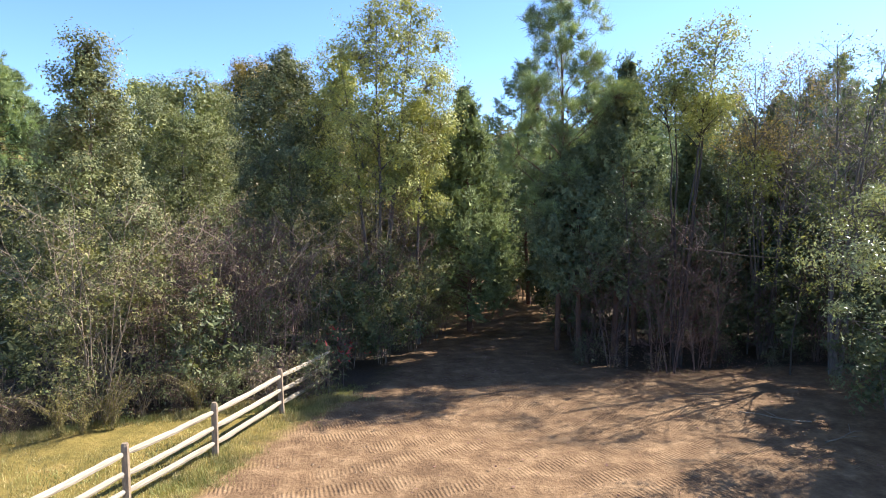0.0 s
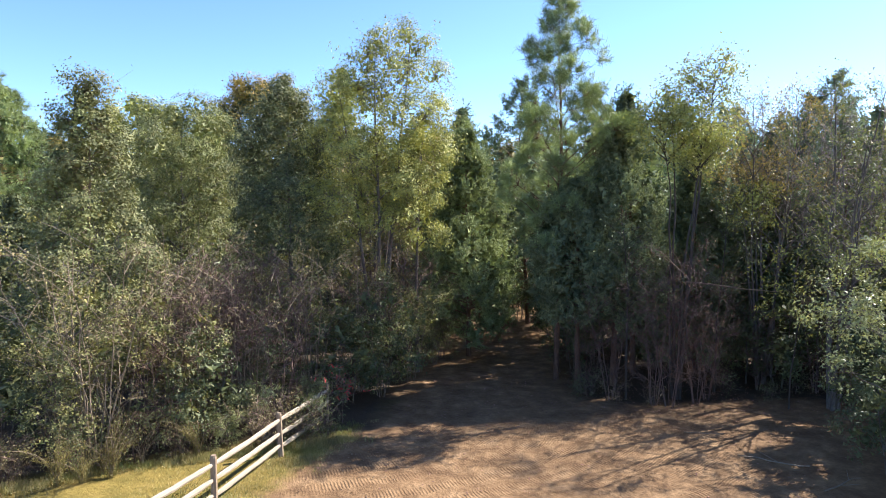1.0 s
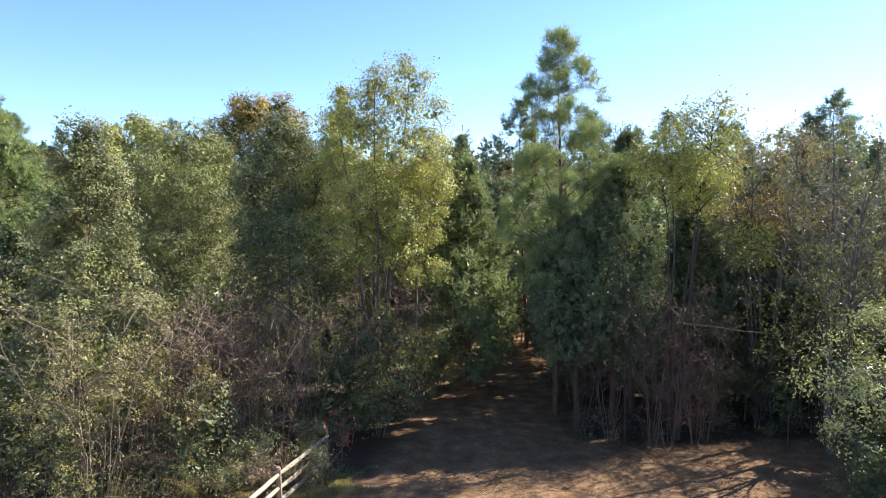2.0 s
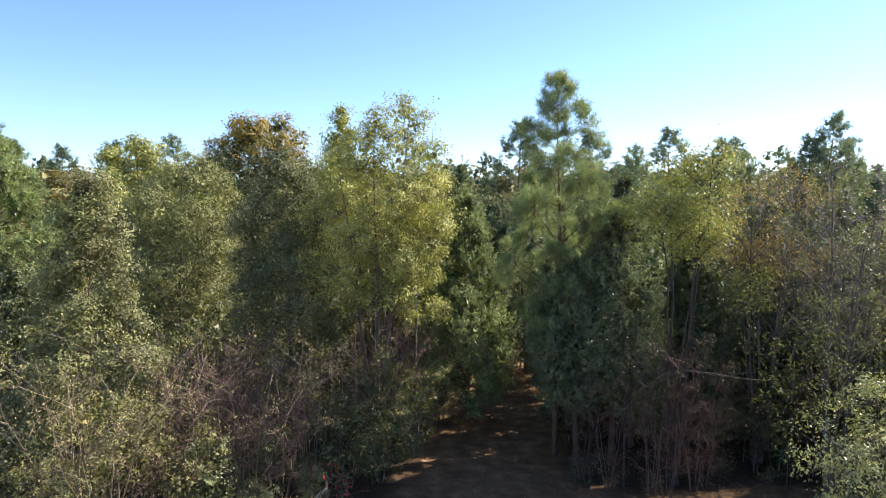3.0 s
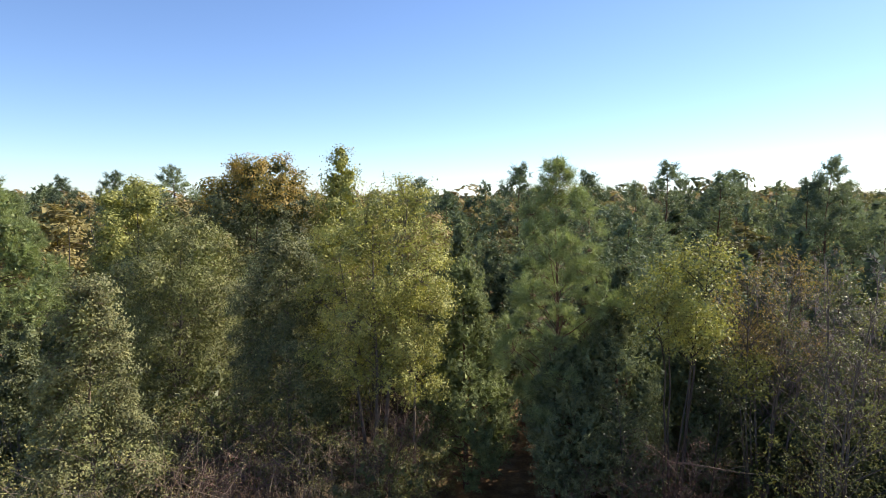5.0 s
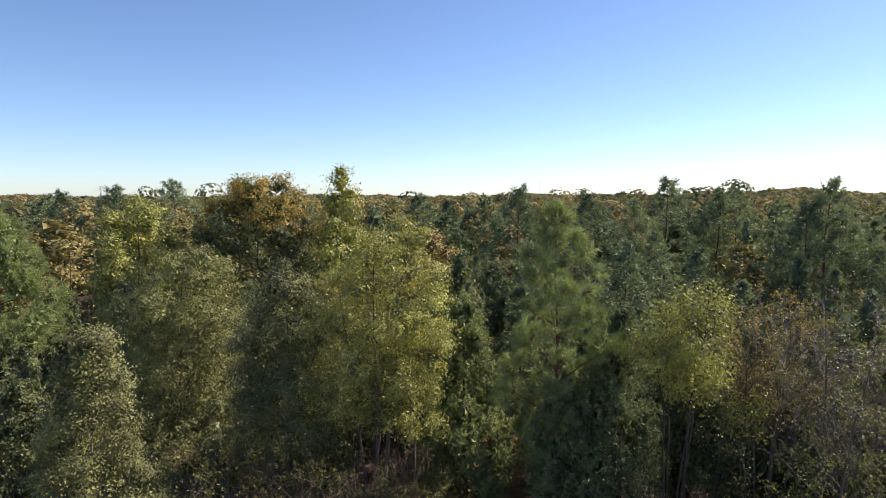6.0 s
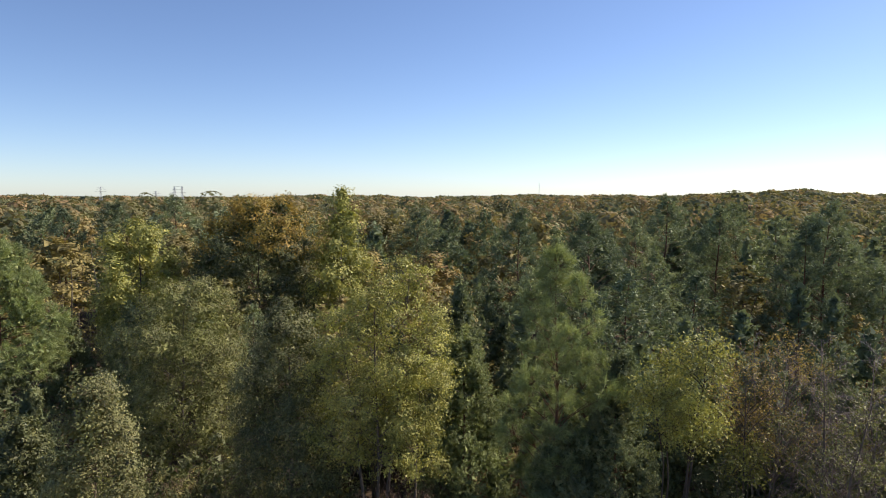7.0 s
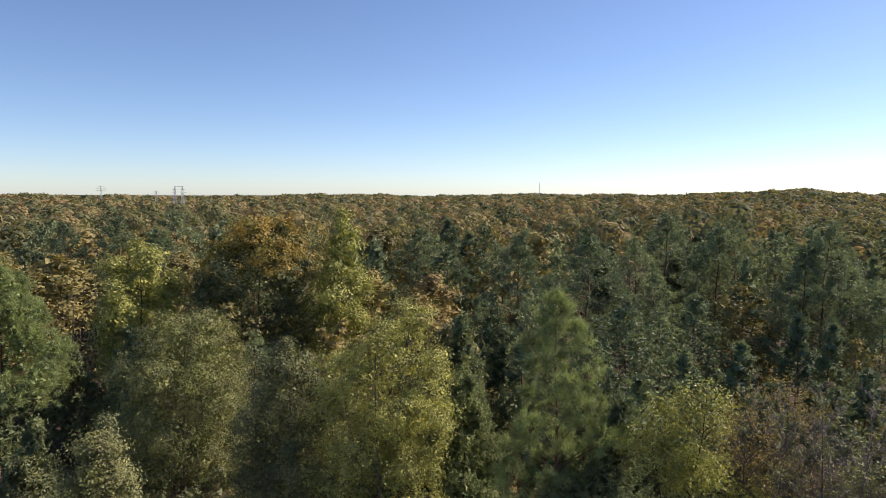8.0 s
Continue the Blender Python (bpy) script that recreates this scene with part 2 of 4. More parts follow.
def skeleton(rng, H, R, cb, limbs, twigs, prof, rise, trunk_r, stems=1, spread=0.35, bare=0.0, twig_len=0.36, fine=True):
    """Trunk, limbs and the twig points on which leaves sit, for a crown of radius R from cb*H to H."""
    trunk, pts, ways, load = Tubes(), [], [], []
    f = PROFILES[prof]
    for s in range(stems):
        a0 = s * 2 * math.pi / stems + rng.uniform(0, 0.8)
        out = 0.0 if stems == 1 else rng.uniform(0.4, 1.0) * spread * R
        hs = H * (1.0 if s == 0 else rng.uniform(0.72, 1.0))
        zz = np.linspace(-0.15, hs * 0.97, 9)
        q = np.clip(zz / hs, 0, 1)
        wob = np.cumsum(rng.normal(0, 0.012 * H if trunk_r > 0.04 else 0.022 * H, (9, 2)), axis=0) * q[:, None]
        path = np.stack((math.cos(a0) * (0.1 * min(1, stems - 1) + out * q ** 0.9) + wob[:, 0], math.sin(a0) * (0.1 * min(1, stems - 1) + out * q ** 0.9) + wob[:, 1], zz), 1)
        trunk.add(path, trunk_r * (1 if s == 0 else 0.75), trunk_r * 0.12, 8 if trunk_r > 0.05 else 5)
        here = max(3, limbs // stems)
        for k in range(here):
            u = ((k + rng.uniform(0.1, 0.9)) / here) ** 0.85
            z = hs * (cb + (1 - cb) * u)
            L = R * f(u) * rng.uniform(0.68, 1.12) * (1 if stems == 1 else 0.75)
            az = k * 2.4 + rng.uniform(-0.5, 0.5) + a0
            L *= 1 + 0.5 * noise.noise(Vector((1.3 * math.cos(az) + s, 1.3 * math.sin(az), 2.2 * u + 7.3 * R)))
            zs = max(0.3 * cb * hs, z - rise * L)
            c = np.array([np.interp(zs, path[:, 2], path[:, 0]), np.interp(zs, path[:, 2], path[:, 1]), zs])
            t = np.linspace(0, 1, 6)[:, None]
            dirv = np.array([math.cos(az), math.sin(az), 0.0])
            limb = c + dirv * L * t + np.array([0, 0, 1.0]) * (z - zs) * t ** (0.8 if rise >= 0 else 1.4)
            limb += np.cumsum(rng.normal(0, 0.035 * L, (6, 3)), axis=0) * t
            trunk.add(limb[::5] if not fine else limb if trunk_r > 0.03 else limb[[0, 2, 5]], max(0.009, trunk_r * 0.34 * (1.05 - u)), 0.006, 4 if fine else 3)
            if rng.random() < bare:
                continue
            for j in range(twigs):
                tt = 0.25 + 0.75 * rng.random() ** 0.55
                i = min(4, int(tt * 5))
                p0 = limb[i] + (limb[i + 1] - limb[i]) * (tt * 5 - i)
                w = unit(unit(limb[i + 1] - limb[i]) * 0.6 + rng.normal(size=3) * 0.8 + np.array([0, 0, 0.12]))
                lt = (0.25 + twig_len * L * (0.95 - 0.5 * tt)) * rng.uniform(0.6, 1.25) * min(1, 0.4 + f(u))
                tw = np.stack((p0, p0 + w * lt * 0.5 + rng.normal(0, 0.04, 3), p0 + w * lt + rng.normal(0, 0.06, 3)))
                if fine:
                    trunk.add(tw if trunk_r > 0.03 else tw[::2], 0.007, 0.003, 3)
                for q2 in (0.35, 0.7, 1.0):
                    pts.append(p0 + (tw[2] - p0) * q2)
                    ways.append(w)
                    load.append(0.25 + L / R)
        for q2 in np.linspace(0.8, 1.0, 5):
            i = q2 * 8
            pts.append(path[int(i)] * (1 - i % 1) + path[min(8, int(i) + 1)] * (i % 1))
            ways.append(np.array([0, 0, 1.0]))
            load.append(0.25)
    return trunk, np.array(pts), np.array(ways), np.array(load)


def thing(name, x, y, z, label, category, group="", turn=0.0):
    e = new(name)
    e.empty_display_size = 0.3
    e.matrix_basis = pose(x, y, z, 0, 0, turn)
    return tagged(e, label, category, group)


def broadleaf(name, label, x, y, H, R, cb, leaves, mat, bark, seed, size=0.09, width=0.55, prof="oval", limbs=46, twigs=9,
              rise=0.5, trunk_r=0.11, stems=1, spread=0.35, bare=0.0, jitter=0.22, droop=0.35, fine=True, category="tree", z=None, group="", turn_out=1.1, clump=3.2):
    """An open tree or shrub: stems, limbs and twigs, with its leaves along the twigs."""
    rng = np.random.default_rng(seed)
    trunk, pts, ways, load = skeleton(rng, H, R, cb, limbs, twigs, prof, rise, trunk_r, stems, spread, bare, fine=fine)
    e = thing(name, x, y, ground_z(x, y) if z is None else z, label, category, group)
    part("trunk", trunk.done("trunk", bark), e)
    if leaves:
        heavy = np.repeat(rng.random(len(pts) // 3 + 1) ** clump, 3)[:len(pts)] + 0.16 / clump ** 1.5
        heavy = heavy * load
        pick = rng.choice(len(pts), leaves, p=heavy / heavy.sum())
        # short side shoots, along which the leaves sit
        shoot = unit(rng.normal(size=(len(pts) * 4, 3)) + np.repeat(ways, 4, axis=0) * 0.5)[pick * 4 + rng.integers(0, 4, leaves)]
        p = pts[pick] + shoot * rng.uniform(0, 2.4 * jitter, (leaves, 1)) + rng.normal(0, 0.25 * jitter, (leaves, 3))
        d = ways[pick] * 0.3 + shoot * 0.4 + rng.normal(0, 0.7, (leaves, 3)) - np.array([0, 0, droop])
        face = unit((p - np.array([0, 0, H * (0.4 + 0.5 * cb)])) * np.array([1, 1, 0.8])) * turn_out + np.array([0, 0, 0.3])
        v, fc = leaf_slivers(rng, p, d, size, width, face)
        part("crown", mesh_object("crown", v, [fc], mat), e)
    return e


def leaf_flakes(rng, p, n, d, length, width):
    """Triangular blades centred on p, lying across the normals n and pointing roughly along d."""
    n = unit(n)
    d = unit(d - n * (d * n).sum(-1, keepdims=True))
    s = np.cross(n, d)
    L = (length * rng.uniform(0.65, 1.35, len(p)))[:, None]
    W = L * width * 0.5
    v = np.stack((p - d * L * 0.4 - s * W, p - d * L * 0.4 + s * W, p + d * L * 0.6), 1).reshape(-1, 3)
    return v, np.arange(3 * len(p)).reshape(-1, 3)


def scaffold(rng, H, R, cb, prof, lobes, lobe_r, trunk_r, rise, stems=1, spread=0.3, reach=0.62, hang=0.0, fine=True, lean=(0.0, 0.0)):
    """Stems and limbs that carry the boughs of a full crown: the wood, and each bough's centre, radius and outward way."""
    wood, f = Tubes(), PROFILES[prof]
    centres, radii, ways = [], [], []
    turn = rng.uniform(0, 6.3)
    for s in range(stems):
        a0 = turn + s * 2 * math.pi / stems
        hs = H * (1.0 if s == 0 else rng.uniform(0.84, 0.97))
        out = 0.0 if stems == 1 else rng.uniform(0.5, 1.0) * spread * R
        zz = np.linspace(-0.15, hs * 0.97, 9)
        q = np.clip(zz / hs, 0, 1)
        wob = np.cumsum(rng.normal(0, 0.008 * H, (9, 2)), axis=0) * q[:, None]
        foot = 0.12 * min(1, stems - 1)
        path = np.stack((math.cos(a0) * (foot + out * q) + wob[:, 0] + lean[0] * q ** 1.4, math.sin(a0) * (foot + out * q) + wob[:, 1] + lean[1] * q ** 1.4, zz), 1)
        wood.add(path, trunk_r * (1 if s == 0 else 0.8), trunk_r * 0.10, 8 if fine else 5)
        here = max(4, lobes // stems)
        for k in range(here):
            u = ((k + rng.uniform(0.15, 0.85)) / here) ** 0.9
            az = k * 2.4 + rng.uniform(-0.45, 0.45) + a0
            wide = R * f(u) * (1 if stems == 1 else 0.8) * (1 + 0.35 * noise.noise(Vector((1.4 * math.cos(az) + 3 * s, 1.4 * math.sin(az), 2.0 * u + 5.1 * R))))
            r = max(0.16 * R, lobe_r * R * (0.45 + 0.65 * f(u))) * rng.uniform(0.75, 1.2)
            L = max(0.02, wide - r * 0.72) * rng.uniform(reach, 1.0)
            z = hs * (cb + (1 - cb) * u) - r * 0.45 * u
            zs = max(0.35 * cb * hs, min(hs * 0.95, z - rise * L))
            c = np.array([np.interp(zs, path[:, 2], path[:, 0]), np.interp(zs, path[:, 2], path[:, 1]), zs])
            w = np.array([math.cos(az), math.sin(az), 0.0])
            t = np.linspace(0, 1, 5)[:, None]
            end_z = z - hang * L
            limb = c + w * L * t + np.array([0, 0, 1.0]) * (end_z - zs) * t ** 0.8
            limb[1:] += np.cumsum(rng.normal(0, 0.03 * (L + 0.2), (4, 3)), axis=0)
            wood.add(limb if fine else limb[::4], max(0.008, trunk_r * 0.32 * (1.05 - 0.9 * u)), 0.007, 4 if fine else 3)
            centres.append(limb[-1])
            radii.append(r)
            ways.append(w * min(1, L / (0.4 * R)) + np.array([0, 0, 0.25 + 0.9 * u ** 2]))
    return wood, np.array(centres), np.array(radii), unit(np.array(ways))


def sprays(rng, centres, radii, ways, count, flat=0.8, below=0.0):
    """Points over the outer side of the boughs, leaving out those that lie deep inside another bough."""
    k = rng.choice(len(centres), int(count * 1.7), p=radii ** 2 / (radii ** 2).sum())
    d = unit(rng.normal(size=(len(k), 3)) + ways[k] * 0.75 + np.array([0, 0, 0.25 - below]))
    p = centres[k] + d * (radii[k] * rng.uniform(0.72, 1.1, len(k)))[:, None] * np.array([1, 1, flat])
    deep = np.zeros(len(k), dtype=bool)
    for i in range(len(centres)):
        inside = np.linalg.norm((p - centres[i]) / np.array([1, 1, flat]), axis=1) < 0.66 * radii[i]
        deep |= inside & (k != i)
    keep = np.flatnonzero(~deep | (rng.random(len(k)) < 0.15))[:count]
    return p[keep], d[keep], k[keep]


# oversized flakes added inside the boughs to block light and darken the crown
def core_blockers(rng, centres, radii, count, size):
    k = rng.integers(0, len(centres), count)
    p = centres[k] + unit(rng.normal(size=(count, 3))) * (radii[k] * rng.uniform(0.1, 0.72, count))[:, None]
    return leaf_flakes(rng, p, rng.normal(size=p.shape), rng.normal(size=p.shape), size, 0.95)


def twig_out(wood, rng, centres, k, p, share, r=0.006):
    for i in np.flatnonzero(rng.random(len(k)) < share):
        a, b = centres[k[i]], p[i]
        wood.add((a, (a + b) / 2 + rng.normal(0, 0.06, 3) + np.array([0, 0, 0.04]), b), r * 1.4, r * 0.5, 3)


def full_tree(name, label, x, y, H, R, cb, leaves, mat, bark, seed, size=0.085, width=0.7, prof="dome", lobes=34, per=26, lobe_r=0.42, rise=0.6, trunk_r=0.12,
              stems=1, spread=0.3, puff=0.15, droop=0.35, outward=1.0, core=None, heart=2.0, twigs=0.3, fine=True, z=None, group="", turned=None, lean=(0.0, 0.0), reach=0.62, loose=0.0):
    """A leafy tree whose crown is made of boughs, the boughs of leaf sprays; turned is the material of sprays at the top that have changed colour."""
    rng = np.random.default_rng(seed)
    wood, centres, radii, ways = scaffold(rng, H, R, cb, prof, lobes, lobe_r, trunk_r, rise, stems, spread, fine=fine, lean=lean, reach=reach)
    p0, d0, k = sprays(rng, centres, radii, ways, leaves // per)
    p0 = p0 + d0 * rng.exponential(loose + 1e-6, (len(p0), 1))
    if fine and twigs:
        twig_out(wood, rng, centres, k, p0, twigs)
    e = thing(name, x, y, ground_z(x, y) if z is None else z, label, "tree", group)
    part("trunk", wood.done("trunk", bark), e)
    weight = rng.uniform(0.25, 1.0, len(p0)) ** 2.2
    pick = rng.choice(len(p0), leaves, p=weight / weight.sum())
    off = rng.normal(0, puff, (leaves, 3)) * np.array([1, 1, 0.75])
    nrm = d0[pick] * outward + off / puff * 0.25 + rng.normal(0, 0.5, (leaves, 3)) + np.array([0, 0, 0.25])
    way = d0[pick] * 0.5 + rng.normal(0, 0.8, (leaves, 3)) - np.array([0, 0, droop])
    v, fc = leaf_flakes(rng, p0[pick] + off, nrm, way, size, width)
    if turned:
        high = p0[:, 2] + 0.30 * np.hypot(p0[:, 0], p0[:, 1]) + rng.normal(0, 0.7, len(p0)) + 0.8 * np.sin(1.1 * p0[:, 0] + 2.0 * np.sin(0.8 * p0[:, 1])) > 0.86 * H
        top = high[pick]
        part("autumn_foliage", mesh_object("autumn_foliage", v[fc[top]].reshape(-1, 3), [np.arange(3 * top.sum()).reshape(-1, 3)], turned), e, "golden orange autumn leaves")
        v, fc = v[fc[~top]].reshape(-1, 3), np.arange(3 * (~top).sum()).reshape(-1, 3)
    count = leaves // 7 if core is None else core
    if count:
        v2, f2 = core_blockers(rng, centres, radii, count, heart * size)
        v, fc = np.concatenate((v, v2)), np.concatenate((fc, f2 + len(v)))
    part("crown", mesh_object("crown", v, [fc], mat), e)
    return e


def cedar(name, label, x, y, H, R, cb, leaves, mat, bark, seed, size=0.12, width=0.34, prof="cone", lobes=64, per=22, lobe_r=0.30, rise=0.3, trunk_r=0.12, fine=True, z=None, group="", core=None):
    """A conifer with upswept, scaly sprays."""
    rng = np.random.default_rng(seed)
    wood, centres, radii, ways = scaffold(rng, H, R, cb, prof, lobes, lobe_r, trunk_r, rise, fine=fine, reach=0.72)
    p0, d0, k = sprays(rng, centres, radii, ways, leaves // per, flat=0.95)
    if fine:
        twig_out(wood, rng, centres, k, p0, 0.12)
    e = thing(name, x, y, ground_z(x, y) if z is None else z, label, "tree", group)
    part("trunk", wood.done("trunk", bark), e)
    pick = rng.integers(0, len(p0), leaves)
    shoot = unit(d0 + rng.normal(0, 0.35, d0.shape) + np.array([0, 0, 0.55]))[pick]
    t = rng.uniform(-0.22, 0.34, (leaves, 1)) * max(1.0, 5 * size)
    p = p0[pick] + shoot * t + rng.normal(0, 0.035 * max(1, 7 * size), (leaves, 3))
    way = shoot + rng.normal(0, 0.5, (leaves, 3))
    nrm = d0[pick] * 0.9 + rng.normal(0, 0.6, (leaves, 3))
    v, fc = leaf_flakes(rng, p, nrm, way, size, width)
    v2, f2 = core_blockers(rng, centres, radii, leaves // 8 if core is None else core, 1.9 * size)
    part("crown", mesh_object("crown", np.concatenate((v, v2)), [np.concatenate((fc, f2 + len(v)))], mat), e)
    return e


def pine(name, label, x, y, H, R, cb, leaves, mat, bark, seed, size=0.2, width=0.09, prof="crest", lobes=52, per=34, lobe_r=0.26, rise=0.5, hang=0.0, trunk_r=0.13, z=None, group="", core=0, fine=True, puff=0.05, up=0.5):
    """A pine: limbs in rising whorls, their ends set with round brushes of needles."""
    rng = np.random.default_rng(seed)
    wood, centres, radii, ways = scaffold(rng, H, R, cb, prof, lobes, lobe_r, trunk_r, rise, fine=fine, reach=0.5, hang=hang)
    p0, d0, k = sprays(rng, centres, radii, ways, leaves // per, flat=0.9)
    if fine:
        twig_out(wood, rng, centres, k, p0, 0.7, 0.008)
    e = thing(name, x, y, ground_z(x, y) if z is None else z, label, "pine tree", group)
    part("trunk", wood.done("trunk", bark), e)
    pick = rng.integers(0, len(p0), leaves)
    shoot = unit(d0 + np.array([0, 0, up]))[pick]
    p = p0[pick] + shoot * rng.uniform(-0.16, 0.14, (leaves, 1)) * max(1, 4 * size) + rng.normal(0, puff, (leaves, 3))
    d = shoot * 0.7 + unit(rng.normal(size=(leaves, 3))) * 0.9
    v, fc = leaf_slivers(rng, p, d, size, width, shoot * 0.4)
    if core:
        v2, f2 = core_blockers(rng, centres, radii, core, 0.75 * size)
        v, fc = np.concatenate((v, v2)), np.concatenate((fc, f2 + len(v)))
    part("crown", mesh_object("crown", v, [fc], mat), e)
    return e


def smooth(a, b, v):
    t = np.clip((v - a) / (b - a), 0, 1)
    return t * t * (3 - 2 * t)


def ground_z(x, y):
    """Height of the ground: a clearing that falls gently into the woods, and low hills far off."""
    r, az = np.hypot(x, y), np.degrees(np.arctan2(x, y))
    z = -0.9 * smooth(12, 34, y) * (1 - smooth(200, 600, r))
    ridge = -14 + 9 * np.exp(-((az + 9) / 5) ** 2) + 10 * smooth(-2, 8, az) + 13 * np.exp(-((az - 29) / 5.5) ** 2) + 4 * smooth(32, 50, az) + 5 * np.exp(-((az + 36) / 9) ** 2)
    ridge = ridge + 2.0 * np.sin(az * 0.9) + 1.2 * np.sin(az * 2.3 + 1)
    far = smooth(180, 1300, r)
    return z + far * ridge - 5.0 * smooth(120, 320, r) * (1 - smooth(450, 1200, r))


def road_x(y):
    return 1.0 + 1.9 * smooth(15, 34, y) + 0.05 * np.maximum(0, y - 34)


# ---- ground ----
def ground_material():
    m, n, l, p = material("ground_soil_grass")
    c = n.new("ShaderNodeTexCoord")
    sep = n.new("ShaderNodeSeparateXYZ")
    l.new(c.outputs["Object"], sep.inputs[0])
    X, Y = sep.outputs[0], sep.outputs[1]
    edge = noise_tex(n, l, 0.7, 5, 0.6)
    fine = noise_tex(n, l, 9.0, 6, 0.7)
    mid = noise_tex(n, l, 1.6, 5, 0.6)
    speck = noise_tex(n, l, 38.0, 3, 0.6)
    # soil: reddish tan sand with paler crust and darker damp patches
    soil = ramp(n, [(0.25, (0.115, 0.066, 0.034)), (0.5, (0.22, 0.135, 0.070)), (0.75, (0.36, 0.236, 0.128))])
    l.new(mid.outputs[0], soil.inputs[0])
    soil2 = ramp(n, [(0.3, (0.55, 0.5, 0.45)), (0.7, (1.15, 1.12, 1.1))])
    l.new(fine.outputs[0], soil2.inputs[0])
    soil_c = mixc(n, l, 0.75, soil.outputs[0], soil2.outputs[0], "MULTIPLY")
    # grass lawn: mown, yellowing
    lawn = ramp(n, [(0.3, (0.135, 0.11, 0.026)), (0.55, (0.235, 0.175, 0.045)), (0.8, (0.32, 0.225, 0.075))])
    l.new(mid.outputs[0], lawn.inputs[0])
    lawn_c = mixc(n, l, 0.6, lawn.outputs[0], soil2.outputs[0], "MULTIPLY")
    # forest floor: brown litter
    litter = ramp(n, [(0.3, (0.03, 0.022, 0.014)), (0.55, (0.075, 0.052, 0.032)), (0.75, (0.14, 0.092, 0.056))])
    l.new(speck.outputs[0], litter.inputs[0])
    # lawn lies left of the line of the fence and in front of the thicket
    w = math_node(n, l, "MULTIPLY_ADD", edge.outputs[0], 2.4, -1.2)
    fx = math_node(n, l, "MULTIPLY_ADD", Y, 0.30, -8.0)                      # x of the grass edge along the fence
    d = math_node(n, l, "SUBTRACT", fx, X)
    d = math_node(n, l, "ADD", d, w)
    lawn_m = math_node(n, l, "MULTIPLY_ADD", d, 1.4, 0.5)
    lawn_m = math_node(n, l, "MINIMUM", math_node(n, l, "MAXIMUM", lawn_m, 0.0), 1.0)
    lawn_m = math_node(n, l, "MULTIPLY", lawn_m, math_node(n, l, "LESS_THAN", Y, 21.0))
    front = math_node(n, l, "SUBTRACT", 4.5, math_node(n, l, "ADD", Y, math_node(n, l, "MULTIPLY", w, 1.5)))
    front = math_node(n, l, "MINIMUM", math_node(n, l, "MAXIMUM", front, 0.0), 1.0)
    lawn_m = math_node(n, l, "MAXIMUM", lawn_m, front)
    yl = math_node(n, l, "MINIMUM", math_node(n, l, "MULTIPLY_ADD", X, 0.45, 18.4), 20.0)                      # the thicket's foot
    e2 = math_node(n, l, "SUBTRACT", Y, yl)
    wood_m = math_node(n, l, "ADD", e2, math_node(n, l, "MULTIPLY", w, 1.6))
    # the track goes on as bare soil into the woods
    off = math_node(n, l, "MULTIPLY_ADD", Y, -0.10, 0.6)
    ax = math_node(n, l, "ABSOLUTE", math_node(n, l, "ADD", X, off))
    track = math_node(n, l, "SUBTRACT", ax, 2.6)
    track = math_node(n, l, "ADD", track, math_node(n, l, "MULTIPLY", w, 0.5))
    wood_m = math_node(n, l, "MINIMUM", wood_m, track)
    wood_m = math_node(n, l, "MINIMUM", math_node(n, l, "MAXIMUM", math_node(n, l, "MULTIPLY", wood_m, 0.9), 0.0), 1.0)
    col = mixc(n, l, lawn_m, soil_c, lawn_c)
    col = mixc(n, l, wood_m, col, litter.outputs[0])
    l.new(col, p.inputs["Base Color"])
    p.inputs["Roughness"].default_value = 0.95
    p.inputs["Specular IOR Level"].default_value = 0.2
    # machine tracks: ribs across curved bands, only in the bare soil
    dx = math_node(n, l, "ADD", X, 13.0)
    dy = math_node(n, l, "SUBTRACT", Y, 40.0)
    rad = math_node(n, l, "SQRT", math_node(n, l, "ADD", math_node(n, l, "MULTIPLY", dx, dx), math_node(n, l, "MULTIPLY", dy, dy)))
    rad = math_node(n, l, "MULTIPLY_ADD", edge.outputs[0], 0.9, rad)
    ang = math_node(n, l, "ARCTAN2", dy, dx)
    ribs = math_node(n, l, "SINE", math_node(n, l, "MULTIPLY_ADD", ang, 2300.0, math_node(n, l, "MULTIPLY_ADD", mid.outputs[0], 7.0, math_node(n, l, "MULTIPLY", rad, 6.0))))
    band = math_node(n, l, "SINE", math_node(n, l, "MULTIPLY", rad, 7.5))
    band = math_node(n, l, "MAXIMUM", math_node(n, l, "MULTIPLY_ADD", band, 2.0, 0.6), 0.0)
    band = math_node(n, l, "MINIMUM", band, 1.0)
    gate = ramp(n, [(0.36, (0, 0, 0)), (0.54, (1, 1, 1))])
    l.new(noise_tex(n, l, 0.35, 2).outputs[0], gate.inputs[0])
    ribs = math_node(n, l, "MULTIPLY", math_node(n, l, "MULTIPLY", ribs, band), gate.outputs[0])
    bare = math_node(n, l, "MULTIPLY", math_node(n, l, "SUBTRACT", 1.0, lawn_m), math_node(n, l, "SUBTRACT", 1.0, wood_m))
    ribs = math_node(n, l, "MULTIPLY", ribs, bare)
    h = math_node(n, l, "MULTIPLY_ADD", ribs, 0.2, math_node(n, l, "MULTIPLY", fine.outputs[0], 1.4))
    h = math_node(n, l, "MULTIPLY_ADD", mid.outputs[0], 1.5, h)
    b = n.new("ShaderNodeBump")
    b.inputs["Strength"].default_value, b.inputs["Distance"].default_value = 0.7, 0.045
    l.new(h, b.inputs["Height"])
    l.new(b.outputs[0], p.inputs["Normal"])
    return m


